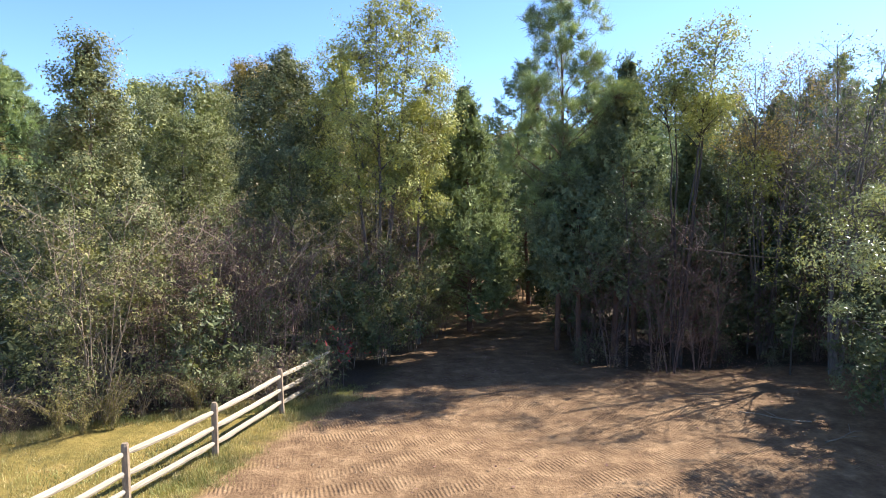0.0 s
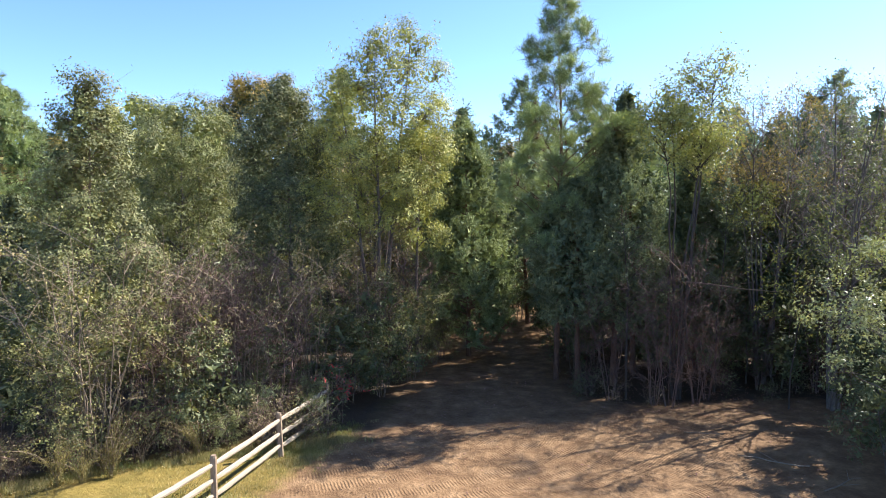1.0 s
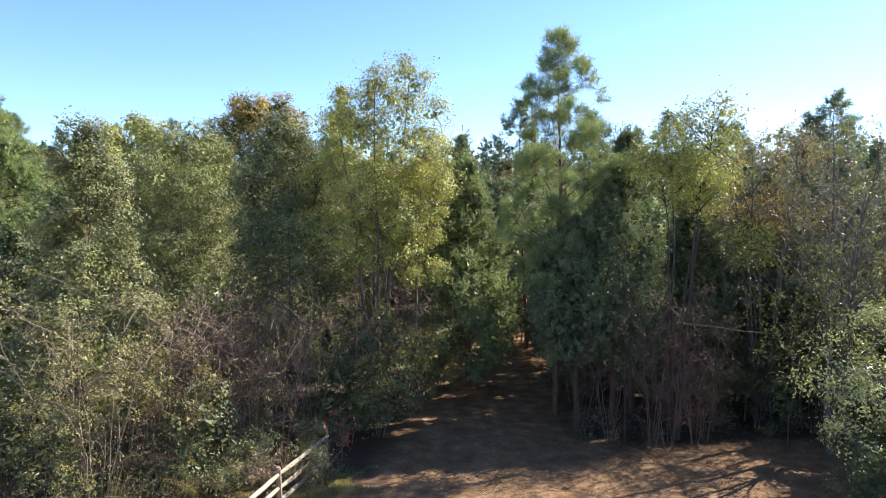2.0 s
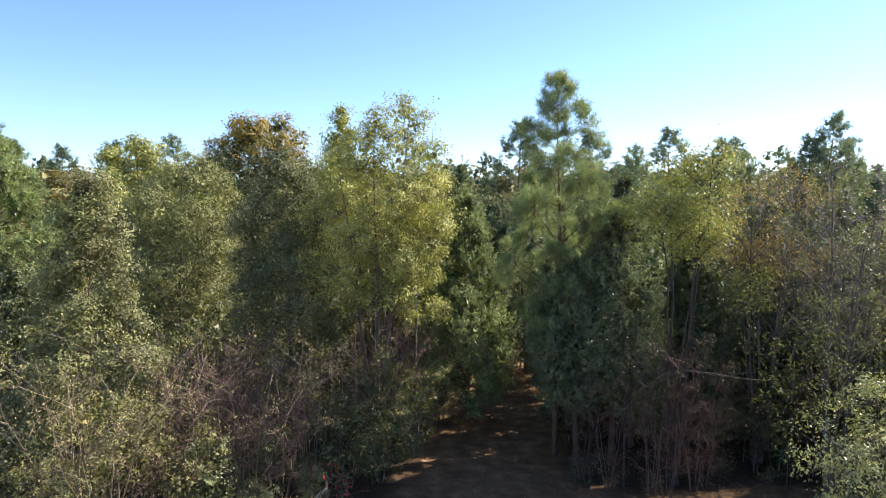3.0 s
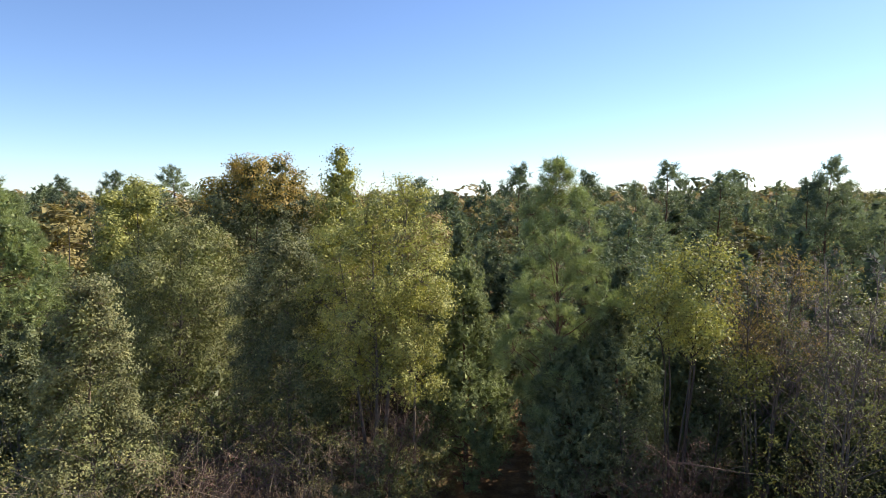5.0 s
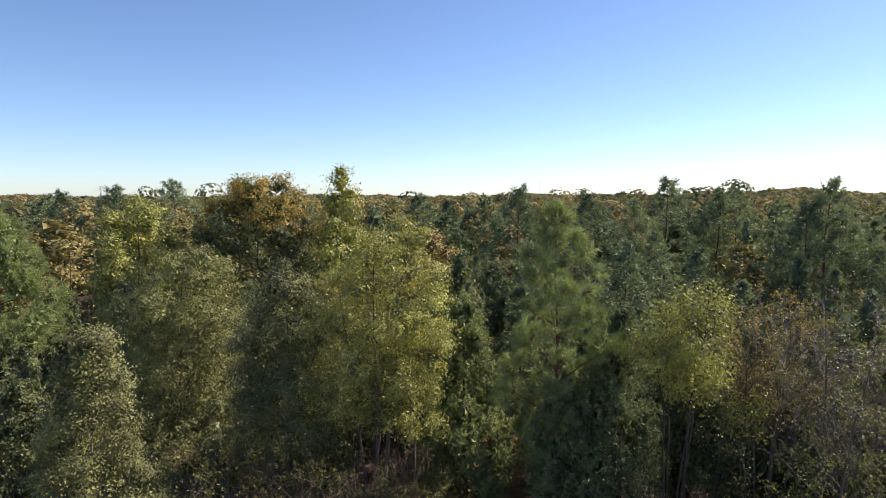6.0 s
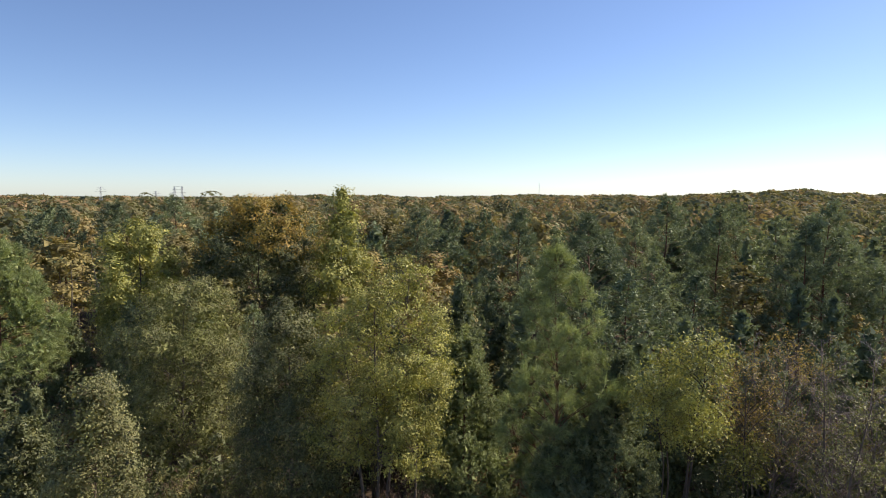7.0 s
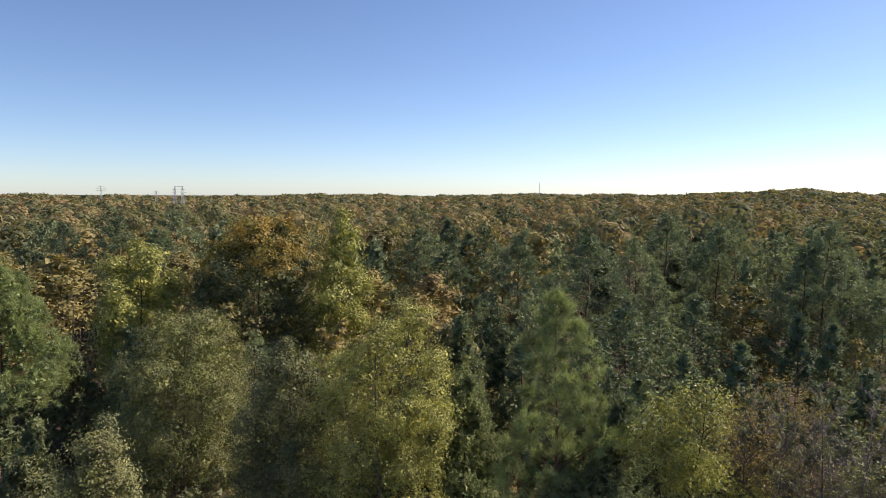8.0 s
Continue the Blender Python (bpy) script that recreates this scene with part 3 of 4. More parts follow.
def build_ground():
    # one sheet: fine near the clearing, coarser towards the horizon
    def axis(lo, hi, step, far):
        a = list(np.arange(lo, hi + 1e-6, step))
        s, v = step, hi
        while v < far:
            s *= 1.35
            v += s
            a.append(v)
        s, v = step, lo
        while v > -far:
            s *= 1.35
            v -= s
            a.insert(0, v)
        return np.array(a)
    xs, ys = axis(-14, 18, 0.19, 4600), axis(6, 34, 0.19, 4600)
    gx, gy = np.meshgrid(xs, ys)
    z = ground_z(gx, gy)
    near = (np.abs(gx) < 22) & (gy > 0) & (gy < 42)
    idx = np.argwhere(near)
    for i, j in idx:
        v = Vector((gx[i, j], gy[i, j], 0))
        z[i, j] += 0.07 * noise.noise(v * 0.45) + 0.03 * noise.noise(v * 1.5) + 0.018 * noise.noise(v * 4.2)
    nx, ny = len(xs), len(ys)
    i, j = np.meshgrid(np.arange(ny - 1), np.arange(nx - 1), indexing="ij")
    f = np.stack((i * nx + j, i * nx + j + 1, (i + 1) * nx + j + 1, (i + 1) * nx + j), -1).reshape(-1, 4)
    g = mesh_object("ground", np.stack((gx, gy, z), -1).reshape(-1, 3), [f], ground_material(), True)
    tagged(g, "bare tan soil clearing with yellowing lawn and leaf litter", "ground", kind="structure")


build_ground()


# ---- split-rail fence ----
def wood_material():
    m, n, l, p = material("weathered_fence_wood")
    c = n.new("ShaderNodeTexCoord")
    mp = n.new("ShaderNodeMapping")
    mp.inputs["Scale"].default_value = (14, 14, 1.6)
    l.new(c.outputs["Object"], mp.inputs[0])
    t = noise_tex(n, l, 3.0, 6, 0.65, vec=mp.outputs[0])
    t2 = noise_tex(n, l, 1.3, 3)
    oi = n.new("ShaderNodeObjectInfo")
    r = ramp(n, [(0.25, (0.22, 0.165, 0.11)), (0.5, (0.40, 0.33, 0.24)), (0.75, (0.52, 0.45, 0.35))])
    l.new(t.outputs[0], r.inputs[0])
    col = mixc(n, l, math_node(n, l, "MULTIPLY", t2.outputs[0], 0.45), r.outputs[0], (0.30, 0.25, 0.19))
    col = mixc(n, l, math_node(n, l, "MULTIPLY", oi.outputs["Random"], 0.3), col, (0.27, 0.20, 0.13))
    l.new(col, p.inputs["Base Color"])
    p.inputs["Roughness"].default_value = 0.85
    b = n.new("ShaderNodeBump")
    b.inputs["Strength"].default_value, b.inputs["Distance"].default_value = 0.6, 0.01
    l.new(t.outputs[0], b.inputs["Height"])
    l.new(b.outputs[0], p.inputs["Normal"])
    return m


FENCE_WOOD = wood_material()
POST_WOOD = bark_material("fence_post_wood", (0.20, 0.135, 0.082), (0.46, 0.345, 0.23), 5)


def fence():
    rng = np.random.default_rng(5)
    posts = [(-6.95, 6.2), (-6.28, 8.5), (-5.58, 10.75), (-4.82, 12.98), (-4.12, 15.75), (-3.42, 18.5)]
    e = thing("split_rail_fence", *posts[0], ground_z(*posts[0]), "weathered three-rail split-rail wooden fence on grass", "fence")
    e.matrix_basis = Matrix.Identity(4)
    def at(i):
        x, y = posts[i]
        return np.array([x, y, float(ground_z(x, y))])
    for i in range(len(posts)):
        b = at(i)
        top = 1.16 + rng.uniform(-0.03, 0.03)
        h = 0.062 if i < 5 else 0.035
        bm = bmesh.new()
        turn = math.atan2(0.29, 0.957) * -1
        rings = []
        for z, s in ((-0.4, 1.0), (0.0, 1.02), (0.5, 0.98), (top - 0.05, 0.97), (top, 0.72)):
            ring = []
            for k in range(8):
                a = (k + 0.5) * math.pi / 4
                rr = h * s * (1.18 + rng.uniform(-0.05, 0.05))
                q = Vector((math.cos(a) * rr, math.sin(a) * rr * 0.95, z))
                q.rotate(Euler((0, 0, turn)))
                ring.append(bm.verts.new(q))
            rings.append(ring)
        for r0, r1 in zip(rings, rings[1:]):
            for k in range(8):
                bm.faces.new((r0[k], r0[(k + 1) % 8], r1[(k + 1) % 8], r1[k]))
        bm.faces.new(rings[-1])
        me = bpy.data.meshes.new("post")
        bm.to_mesh(me)
        bm.free()
        me.materials.append(POST_WOOD)
        o = new("post", me)
        o.matrix_basis = pose(*b, rng.uniform(-1.5, 1.5), rng.uniform(-1.5, 1.5), 0)
        part("post", o, e)
    for i in range(len(posts) - 1):
        for z in (0.27, 0.60, 0.95):
            a, b = at(i), at(i + 1)
            d = unit(b - a)
            a, b = a - d * 0.10 + np.array([0, 0, z + rng.uniform(-0.025, 0.025)]), b + d * 0.10 + np.array([0, 0, z + rng.uniform(-0.025, 0.025)])
            L = float(np.linalg.norm(b - a))
            bm = bmesh.new()
            rings = []
            steps = 11
            for s in range(steps):
                u = s / (steps - 1)
                taper = 0.55 + 0.45 * min(1, min(u, 1 - u) * 7)
                bow = 0.018 * math.sin(math.pi * u) * rng.uniform(0.6, 1.3)
                ring = []
                for k in range(8):
                    w = k * math.pi / 4
                    rr = (0.058 + rng.uniform(-0.006, 0.006)) * taper
                    ring.append(bm.verts.new((math.cos(w) * rr * 0.85, math.sin(w) * rr * 1.08 - bow, u * L)))
                rings.append(ring)
            for r0, r1 in zip(rings, rings[1:]):
                for k in range(8):
                    bm.faces.new((r0[k], r0[(k + 1) % 8], r1[(k + 1) % 8], r1[k]))
            bm.faces.new(rings[-1])
            bm.faces.new(rings[0][::-1])
            me = bpy.data.meshes.new("rail")
            bm.to_mesh(me)
            bm.free()
            me.materials.append(FENCE_WOOD)
            o = new("rail", me)
            ax = Vector(b - a).normalized()
            side = ax.cross(Vector((0, 0, 1))).normalized()
            upv = side.cross(ax)
            o.matrix_basis = Matrix.Translation(a) @ Matrix((side, upv, ax)).transposed().to_4x4()
            part("rail", o, e)


fence()


# ---- the nearest trees ----
full_tree("broadleaf_tree", "tall slender yellow-green tree with thinning autumn leaves", -2.5, 25.0, 13.8, 3.05, 0.44, 44000, LEAF_YELLOW, BARK_GREY, 11, size=0.08, prof="plume", lobes=46, lobe_r=0.27, per=26, stems=3, spread=0.45, rise=0.9, trunk_r=0.12, loose=0.16, twigs=0.5, core=1800, reach=0.5)
full_tree("broadleaf_tree", "yellow-green tree leaning beside the taller one", -1.0, 25.2, 9.8, 1.4, 0.5, 9000, LEAF_YELLOW, BARK_GREY, 12, size=0.08, prof="plume", lobes=20, lobe_r=0.32, per=26, rise=0.9, trunk_r=0.09, loose=0.12, twigs=0.5, core=700, reach=0.5)
full_tree("broadleaf_tree", "dark olive tree with dense small leaves", -6.2, 26.2, 12.0, 3.1, 0.38, 38000, LEAF_DEEP, BARK_GREY, 13, size=0.08, lobes=40, lobe_r=0.36, loose=0.06)
full_tree("broadleaf_tree", "olive-green tree with pale twigs and pointed loose crown", -10.7, 19.5, 10.3, 3.1, 0.2, 40000, LEAF_GLOSSY, TWIG_PALE, 14, size=0.078, prof="cone", lobes=52, lobe_r=0.24, per=26, rise=1.0, trunk_r=0.09, loose=0.14, twigs=0.8, core=2800)
full_tree("broadleaf_tree", "narrow green tree with a pointed tip in the thicket", -13.4, 24.6, 9.6, 1.5, 0.2, 12000, LEAF_DEEP, BARK_GREY, 38, size=0.09, prof="cone", lobes=26, lobe_r=0.3, per=24, rise=0.9, trunk_r=0.07, loose=0.08, core=900)
full_tree("broadleaf_tree", "round grey-green willow-like tree with dense crown", -13.6, 33.0, 12.2, 3.8, 0.28, 54000, LEAF_WILLOW, BARK_GREY, 15, size=0.09, width=0.5, lobes=46, lobe_r=0.36, per=32, rise=0.7, droop=-0.6, loose=0.10, puff=0.17, core=8000, prof="globe")
full_tree("broadleaf_tree", "broad golden orange and dark green oak-like tree", -14.4, 50.0, 16.4, 5.8, 0.3, 38000, LEAF_DARK, BARK_DARK, 16, size=0.16, prof="globe", lobes=44, lobe_r=0.3, per=34, puff=0.26, fine=False, turned=LEAF_RUST, core=5000)
full_tree("broadleaf_tree", "yellow-green tree with rounded crown in the woods", -22.4, 47.8, 14.6, 3.6, 0.3, 15000, LEAF_YELLOW, BARK_DARK, 17, size=0.18, prof="globe", lobes=26, lobe_r=0.36, puff=0.26, fine=False)
full_tree("broadleaf_tree", "tall narrow green tree rising over the canopy", -8.0, 49.0, 17.2, 2.4, 0.25, 13000, LEAF_YELLOW, BARK_GREY, 18, size=0.17, lobes=30, prof="oval", rise=0.9, fine=False, puff=0.28, loose=0.12)
pine("pine_tree", "light green pine with long drooping needle tufts", -26.2, 37.5, 14.2, 5.4, 0.44, 60000, NEEDLE_PINE, BARK_PINE, 19, size=0.30, width=0.10, lobes=70, lobe_r=0.2, per=60, rise=0.25, hang=0.1, prof="boughs", core=6000, up=0.1)
for k, (x, y, top, wide) in enumerate(((-24.4, 34.2, 7.6, 2.2), (-21.6, 33.0, 6.6, 2.0), (-19.0, 28.0, 6.2, 2.0), (-16.4, 26.6, 5.6, 1.9), (-24.6, 42.0, 8.6, 2.6), (-21.0, 41.0, 7.8, 2.4), (-18.6, 38.4, 7.0, 2.3))):
    cedar("cedar_tree", "low dark cedar in the shade of taller trees", x, y, top, wide, 0.08, 9000, NEEDLE_CEDAR, BARK_PINE, 90 + k, size=0.17, lobes=40, fine=False)
pine("pine_tree", "tall young pine with reddish trunk and soft needle tufts", 4.4, 24.0, 14.2, 2.4, 0.34, 64000, NEEDLE_PINE, BARK_PINE, 20, size=0.24, width=0.075, lobes=56, lobe_r=0.20, per=62, rise=0.9, puff=0.06, trunk_r=0.12, prof="crest")
cedar("cedar_tree", "dark green conical cedar with dense sprays", 6.3, 23.0, 10.6, 2.2, 0.24, 36000, NEEDLE_CEDAR, BARK_PINE, 21)
cedar("cedar_tree", "dark bushy cedar shading the dirt track", 5.0, 22.9, 7.6, 2.1, 0.32, 28000, NEEDLE_CEDAR, BARK_PINE, 22, prof="dome")
cedar("cedar_tree", "green conical cedar at the edge of the track", 1.3, 34.0, 12.0, 2.6, 0.12, 24000, NEEDLE_CEDAR, BARK_PINE, 23, size=0.17)
cedar("cedar_tree", "light green cedar overhanging the dirt track", 1.2, 28.3, 10.3, 2.8, 0.12, 36000, NEEDLE_SOFT, BARK_PINE, 24, size=0.13, prof="boughs")
MULTI = broadleaf("broadleaf_tree", "slender multi-stemmed tree with thin yellow-green leaves", 8.0, 21.2, 11.5, 1.2, 0.87, 11500, LEAF_YELLOW, BARK_DARK, 25, clump=2.4, size=0.088, width=0.75, limbs=60, twigs=8, stems=5, spread=0.6, rise=0.9, trunk_r=0.085, prof="oval")
dead = Tubes()
dead.add([(0.1, -0.1, 4.0), (0.9, -0.3, 3.95), (2.0, -0.45, 3.8), (3.2, -0.55, 3.72)], 0.035, 0.012, 6)
dead.add([(1.6, -0.4, 3.85), (1.9, -0.5, 4.0), (2.3, -0.5, 4.05)], 0.014, 0.006, 5)
part("dead_limb", dead.done("dead_limb", TWIG_PALE), MULTI, "bare grey dead limb")
broadleaf("sapling", "thin sapling with sparse yellow-green leaves", 11.1, 19.8, 5.2, 0.9, 0.55, 700, LEAF_BRIGHT, BARK_DARK, 39, size=0.10, width=0.6, limbs=14, twigs=5, rise=0.5, trunk_r=0.03)
broadleaf("broadleaf_tree", "thin grey tree with golden leaves in its crown", 11.9, 23.2, 11.0, 2.1, 0.86, 6500, LEAF_GOLD, BARK_GREY, 26, clump=4.5, size=0.07, width=0.7, limbs=76, twigs=12, stems=5, spread=0.85, rise=1.1, trunk_r=0.075, bare=0.1)
BARE_TREE = broadleaf("broadleaf_tree", "bare grey tree with thin upright twigs", 15.0, 22.8, 11.4, 2.6, 0.5, 900, LEAF_BROWN, TWIG_GREY, 27, clump=6, size=0.06, width=0.7, limbs=84, twigs=15, stems=4, spread=0.6, rise=1.1, trunk_r=0.07)
copy_thing(BARE_TREE, pose(12.9, 24.4, float(ground_z(12.9, 24.4)) - 0.03, 0, 0, 140) @ Matrix.Scale(0.97, 4))
EDGE_TREE = broadleaf("broadleaf_tree", "thin tree with sparse light leaves at the wood's edge", 17.6, 23.5, 11.5, 2.6, 0.4, 6500, LEAF_WILLOW, BARK_GREY, 28, clump=5, size=0.075, width=0.7, limbs=54, stems=3, rise=0.8)
full_tree("broadleaf_tree", "small light green tree with layered sprays beside the clearing", 9.9, 12.6, 6.6, 2.1, 0.42, 14000, LEAF_LIGHT, BARK_GREY, 29, size=0.07, width=0.55, prof="globe", lobes=22, lobe_r=0.26, per=30, rise=0.5, trunk_r=0.05, stems=3, spread=0.5, puff=0.12, loose=0.14, twigs=0.8, core=0, reach=0.4)
full_tree("broadleaf_tree", "dark leafy tree half hidden in the thicket", -17.2, 25.5, 7.2, 2.2, 0.1, 14000, LEAF_DARK, BARK_GREY, 31, size=0.11, lobes=24)
for k, (x, y, top) in enumerate(((6.2, 20.9, 6.4), (9.6, 21.9, 7.2))):
    broadleaf("sapling", "slender dark-trunked sapling at the wood's edge", x, y, top, 1.2, 0.5, 1800, LEAF_DARK, BARK_DARK, 36 + k, size=0.075, width=0.7, limbs=22, twigs=5, rise=0.8, trunk_r=0.05, group="slender saplings at the wood's edge")
broadleaf("sapling", "slim sapling with bright yellow-green leaves", 11.4, 23.3, 7.4, 0.9, 0.78, 1400, LEAF_BRIGHT, BARK_GREY, 32, size=0.12, width=0.7, limbs=16, twigs=8, rise=0.4, trunk_r=0.03)
broadleaf("sapling", "small sumac with bright red autumn leaves", -2.95, 18.35, 1.55, 0.45, 0.5, 60, LEAF_RED, TWIG_BROWN, 33, size=0.13, width=0.4, limbs=9, twigs=4, rise=0.4, trunk_r=0.014)
cedar("cedar_tree", "dark dense cedar behind the slender trees", 10.2, 25.2, 8.8, 2.4, 0.08, 26000, NEEDLE_CEDAR, BARK_PINE, 34, size=0.13)
cedar("cedar_tree", "dark cedar in the shade of the wood's edge", 13.6, 26.0, 8.8, 2.4, 0.08, 24000, NEEDLE_CEDAR, BARK_PINE, 35, size=0.13)


# ---- thicket of shrubs ----
def shrub(name, label, x, y, H, R, leaves, mat, bark, seed, size=0.066, stems=8, limbs=40, twigs=6, bare=0.0, width=0.55, group="", stem_r=0.015, base=0.12):
    return broadleaf(name, label, x, y, H, R, base, leaves, mat, bark, seed, size=size, width=width, prof="fan", limbs=limbs, twigs=twigs, rise=0.7, trunk_r=stem_r,
                     stems=stems, spread=0.75, jitter=0.15, category="shrub", z=0.0, group=group, bare=bare, turn_out=0.5)


def bush(name, label, H, R, leaves, mat, bark, seed, size=0.07, stems=5, lobes=20, per=22, group="", core=400, lobe_r=0.34, loose=0.1, twigs=0.25):
    """A shrub with leafy, layered boughs down to the ground."""
    e = full_tree(name, label, 0, 0, H, R, 0.16, leaves, mat, bark, seed, size=size, width=0.6, prof="globe", lobes=lobes, per=per, lobe_r=lobe_r, rise=0.8, trunk_r=0.022, stems=stems, spread=0.55,
                  puff=0.11, core=core, twigs=twigs, z=0.0, group=group, loose=loose, reach=0.45)
    return tagged(e, category="shrub")


def plant(template, places):
    """Copies of a template at (x, y, scale, turn), standing on the ground; the template takes the first place."""
    for k, (x, y, s, turn) in enumerate(places):
        m = pose(x, y, float(ground_z(x, y)) - 0.03, 0, 0, turn)
        o = template if k == 0 else copy_thing(template, m)
        o.matrix_basis = m @ Matrix.Diagonal((s, s, s * (0.9 + 0.2 * ((k * 37) % 10) / 10), 1))


rs = random.Random(3)
THICKET = "thicket shrubs at the edge of the clearing"
KINDS = [
    bush("shrub", "tangled olive-green shrub in the thicket", 4.3, 1.9, 4500, LEAF_THICKET, TWIG_PALE, 41, size=0.058, group=THICKET),
    bush("shrub", "dark green leafy shrub in the thicket", 3.5, 1.7, 2500, LEAF_DARK, BARK_GREY, 42, size=0.09, stems=3, lobes=16, twigs=0.05, group=THICKET),
    shrub("shrub", "dry brown shrub with pale bare stems", 0, 0, 5.3, 1.6, 2900, LEAF_THICKET, BARK_GREY, 43, base=0.24, stems=7, limbs=34, twigs=5, group=THICKET),
    bush("shrub", "low bright green shrub by the fence", 2.3, 1.25, 3800, LEAF_LIGHT, BARK_GREY, 44, size=0.062, stems=4, lobes=16, group=THICKET),
    shrub("shrub", "leafless reddish-brown brush with thin stems", 0, 0, 4.0, 1.3, 350, LEAF_ORANGE, TWIG_BROWN, 45, stems=10, limbs=50, twigs=7, group=THICKET),
    shrub("shrub", "tall thin brush with pale bare stems and sparse leaves", 0, 0, 5.9, 1.5, 900, LEAF_BROWN, TWIG_PALE, 46, stems=7, limbs=34, twigs=4, stem_r=0.028, group=THICKET),
    shrub("shrub", "low dark green undergrowth at the thicket's foot", 0, 0, 1.5, 0.7, 900, LEAF_DEEP, TWIG_DEAD, 47, stems=5, limbs=15, twigs=4, stem_r=0.01, group=THICKET),
    shrub("shrub", "low dry brush with thin pale stems", 0, 0, 1.6, 0.7, 500, LEAF_BROWN, TWIG_BROWN, 48, stems=7, limbs=18, twigs=4, stem_r=0.01, group=THICKET),
    shrub("shrub", "tall tangled brown brush with fine dead twigs", 0, 0, 5.6, 1.3, 1500, LEAF_DRY, TWIG_DEAD, 49, size=0.06, stems=6, limbs=48, twigs=7, stem_r=0.022, base=0.1, group=THICKET),
]
PLACES = [[] for _ in KINDS]


def jig(v, a):
    return v + rs.uniform(-a, a)


# left of the fence, from the edge of the lawn back under the trees
# kind 1 bushes at far left: dark leaves stand in for shaded fronts
for x, y, k, s in ((-8.9, 15.7, 5, 1.1), (-7.3, 18.9, 5, 0.98), (-8.3, 15.3, 5, 0.9), (-9.7, 15.6, 0, 0.9), (-7.2, 16.7, 0, 0.9), (-6.6, 18.2, 4, 1.3), (-5.6, 18.4, 5, 0.9), (-7.4, 17.8, 5, 0.95), (-4.9, 18.8, 4, 1.25), (-8.0, 20.2, 5, 1.0), (-4.6, 20.6, 5, 1.0), (-2.9, 22.2, 5, 1.0), (-11.6, 15.8, 1, 1.2), (-10.2, 15.5, 2, 1.0), (-8.8, 16.1, 0, 1.0), (-7.6, 16.4, 8, 0.75), (-6.3, 17.1, 1, 0.8), (-5.2, 17.6, 3, 0.75), (-12.6, 17.6, 2, 1.05),
                   (-9.4, 18.4, 2, 1.15), (-6.9, 18.9, 8, 0.95), (-5.9, 19.2, 8, 0.85), (-7.9, 18.9, 4, 1.2), (-5.3, 19.9, 1, 0.9), (-4.4, 19.8, 3, 0.55), (-3.2, 20.6, 1, 1.0),
                   (-2.4, 21.4, 0, 0.85), (-1.9, 22.6, 1, 1.0), (-1.2, 24.0, 0, 0.9), (-0.7, 25.6, 2, 0.8), (-0.6, 29.0, 1, 0.75), (-0.3, 31.5, 0, 0.7), (0.1, 32.6, 1, 0.6), (-0.4, 26.8, 0, 0.65), (-0.2, 30.2, 2, 0.6), (6.0, 29.5, 2, 0.8), (5.8, 33.0, 1, 0.9), (2.9, 45.0, 1, 0.9),
                   (-8.6, 21.8, 4, 1.15), (-7.4, 21.9, 4, 1.2), (-6.6, 22.6, 4, 1.5), (-13.8, 20.2, 1, 1.0), (-14.8, 20.6, 1, 1.3),
                   (-4.2, 22.6, 2, 1.2), (-3.4, 23.4, 8, 1.0), (-2.2, 22.8, 8, 0.9), (-0.9, 24.8, 8, 0.8), (0.0, 27.4, 8, 0.7), (-12.4, 14.8, 1, 0.5), (-5.7, 16.7, 3, 0.55), (-13.6, 15.0, 1, 1.0)):
    PLACES[k].append((jig(x, 0.35), jig(y, 0.3), s * rs.uniform(0.8, 1.18), rs.uniform(0, 360)))
# undergrowth added between the trunks, in dark leaves that stand in for shade
for x, y, k, s in ((-10.5, 25.0, 1, 1.2), (-9.4, 27.0, 1, 1.3), (-11.6, 28.6, 1, 1.4), (-8.4, 24.2, 1, 1.1), (-12.6, 26.0, 1, 1.2), (-9.6, 22.6, 8, 0.9), (-8.2, 22.9, 8, 1.0), (-5.2, 23.6, 8, 0.9), (-10.2, 30.5, 1, 1.5), (-14.2, 29.0, 1, 1.4)):
    PLACES[k].append((jig(x, 0.35), jig(y, 0.3), s, rs.uniform(0, 360)))
for k in range(36):
    x, y = rs.uniform(-32, -3.5), rs.uniform(24.5, 58)
    if math.hypot(x, y) > 20:
        PLACES[rs.choice((1, 1, 1, 0))].append((x, y, rs.uniform(1.0, 1.6), rs.uniform(0, 360)))
# low growth that breaks the foot of the thicket
for k in range(20):
    y = rs.uniform(13.7, 17.2)
    x = (y - 18.5) / 0.45 - rs.uniform(0.1, 1.3)
    PLACES[rs.choice((6, 6, 6, 7))].append((x, y, rs.uniform(0.5, 1.0), rs.uniform(0, 360)))
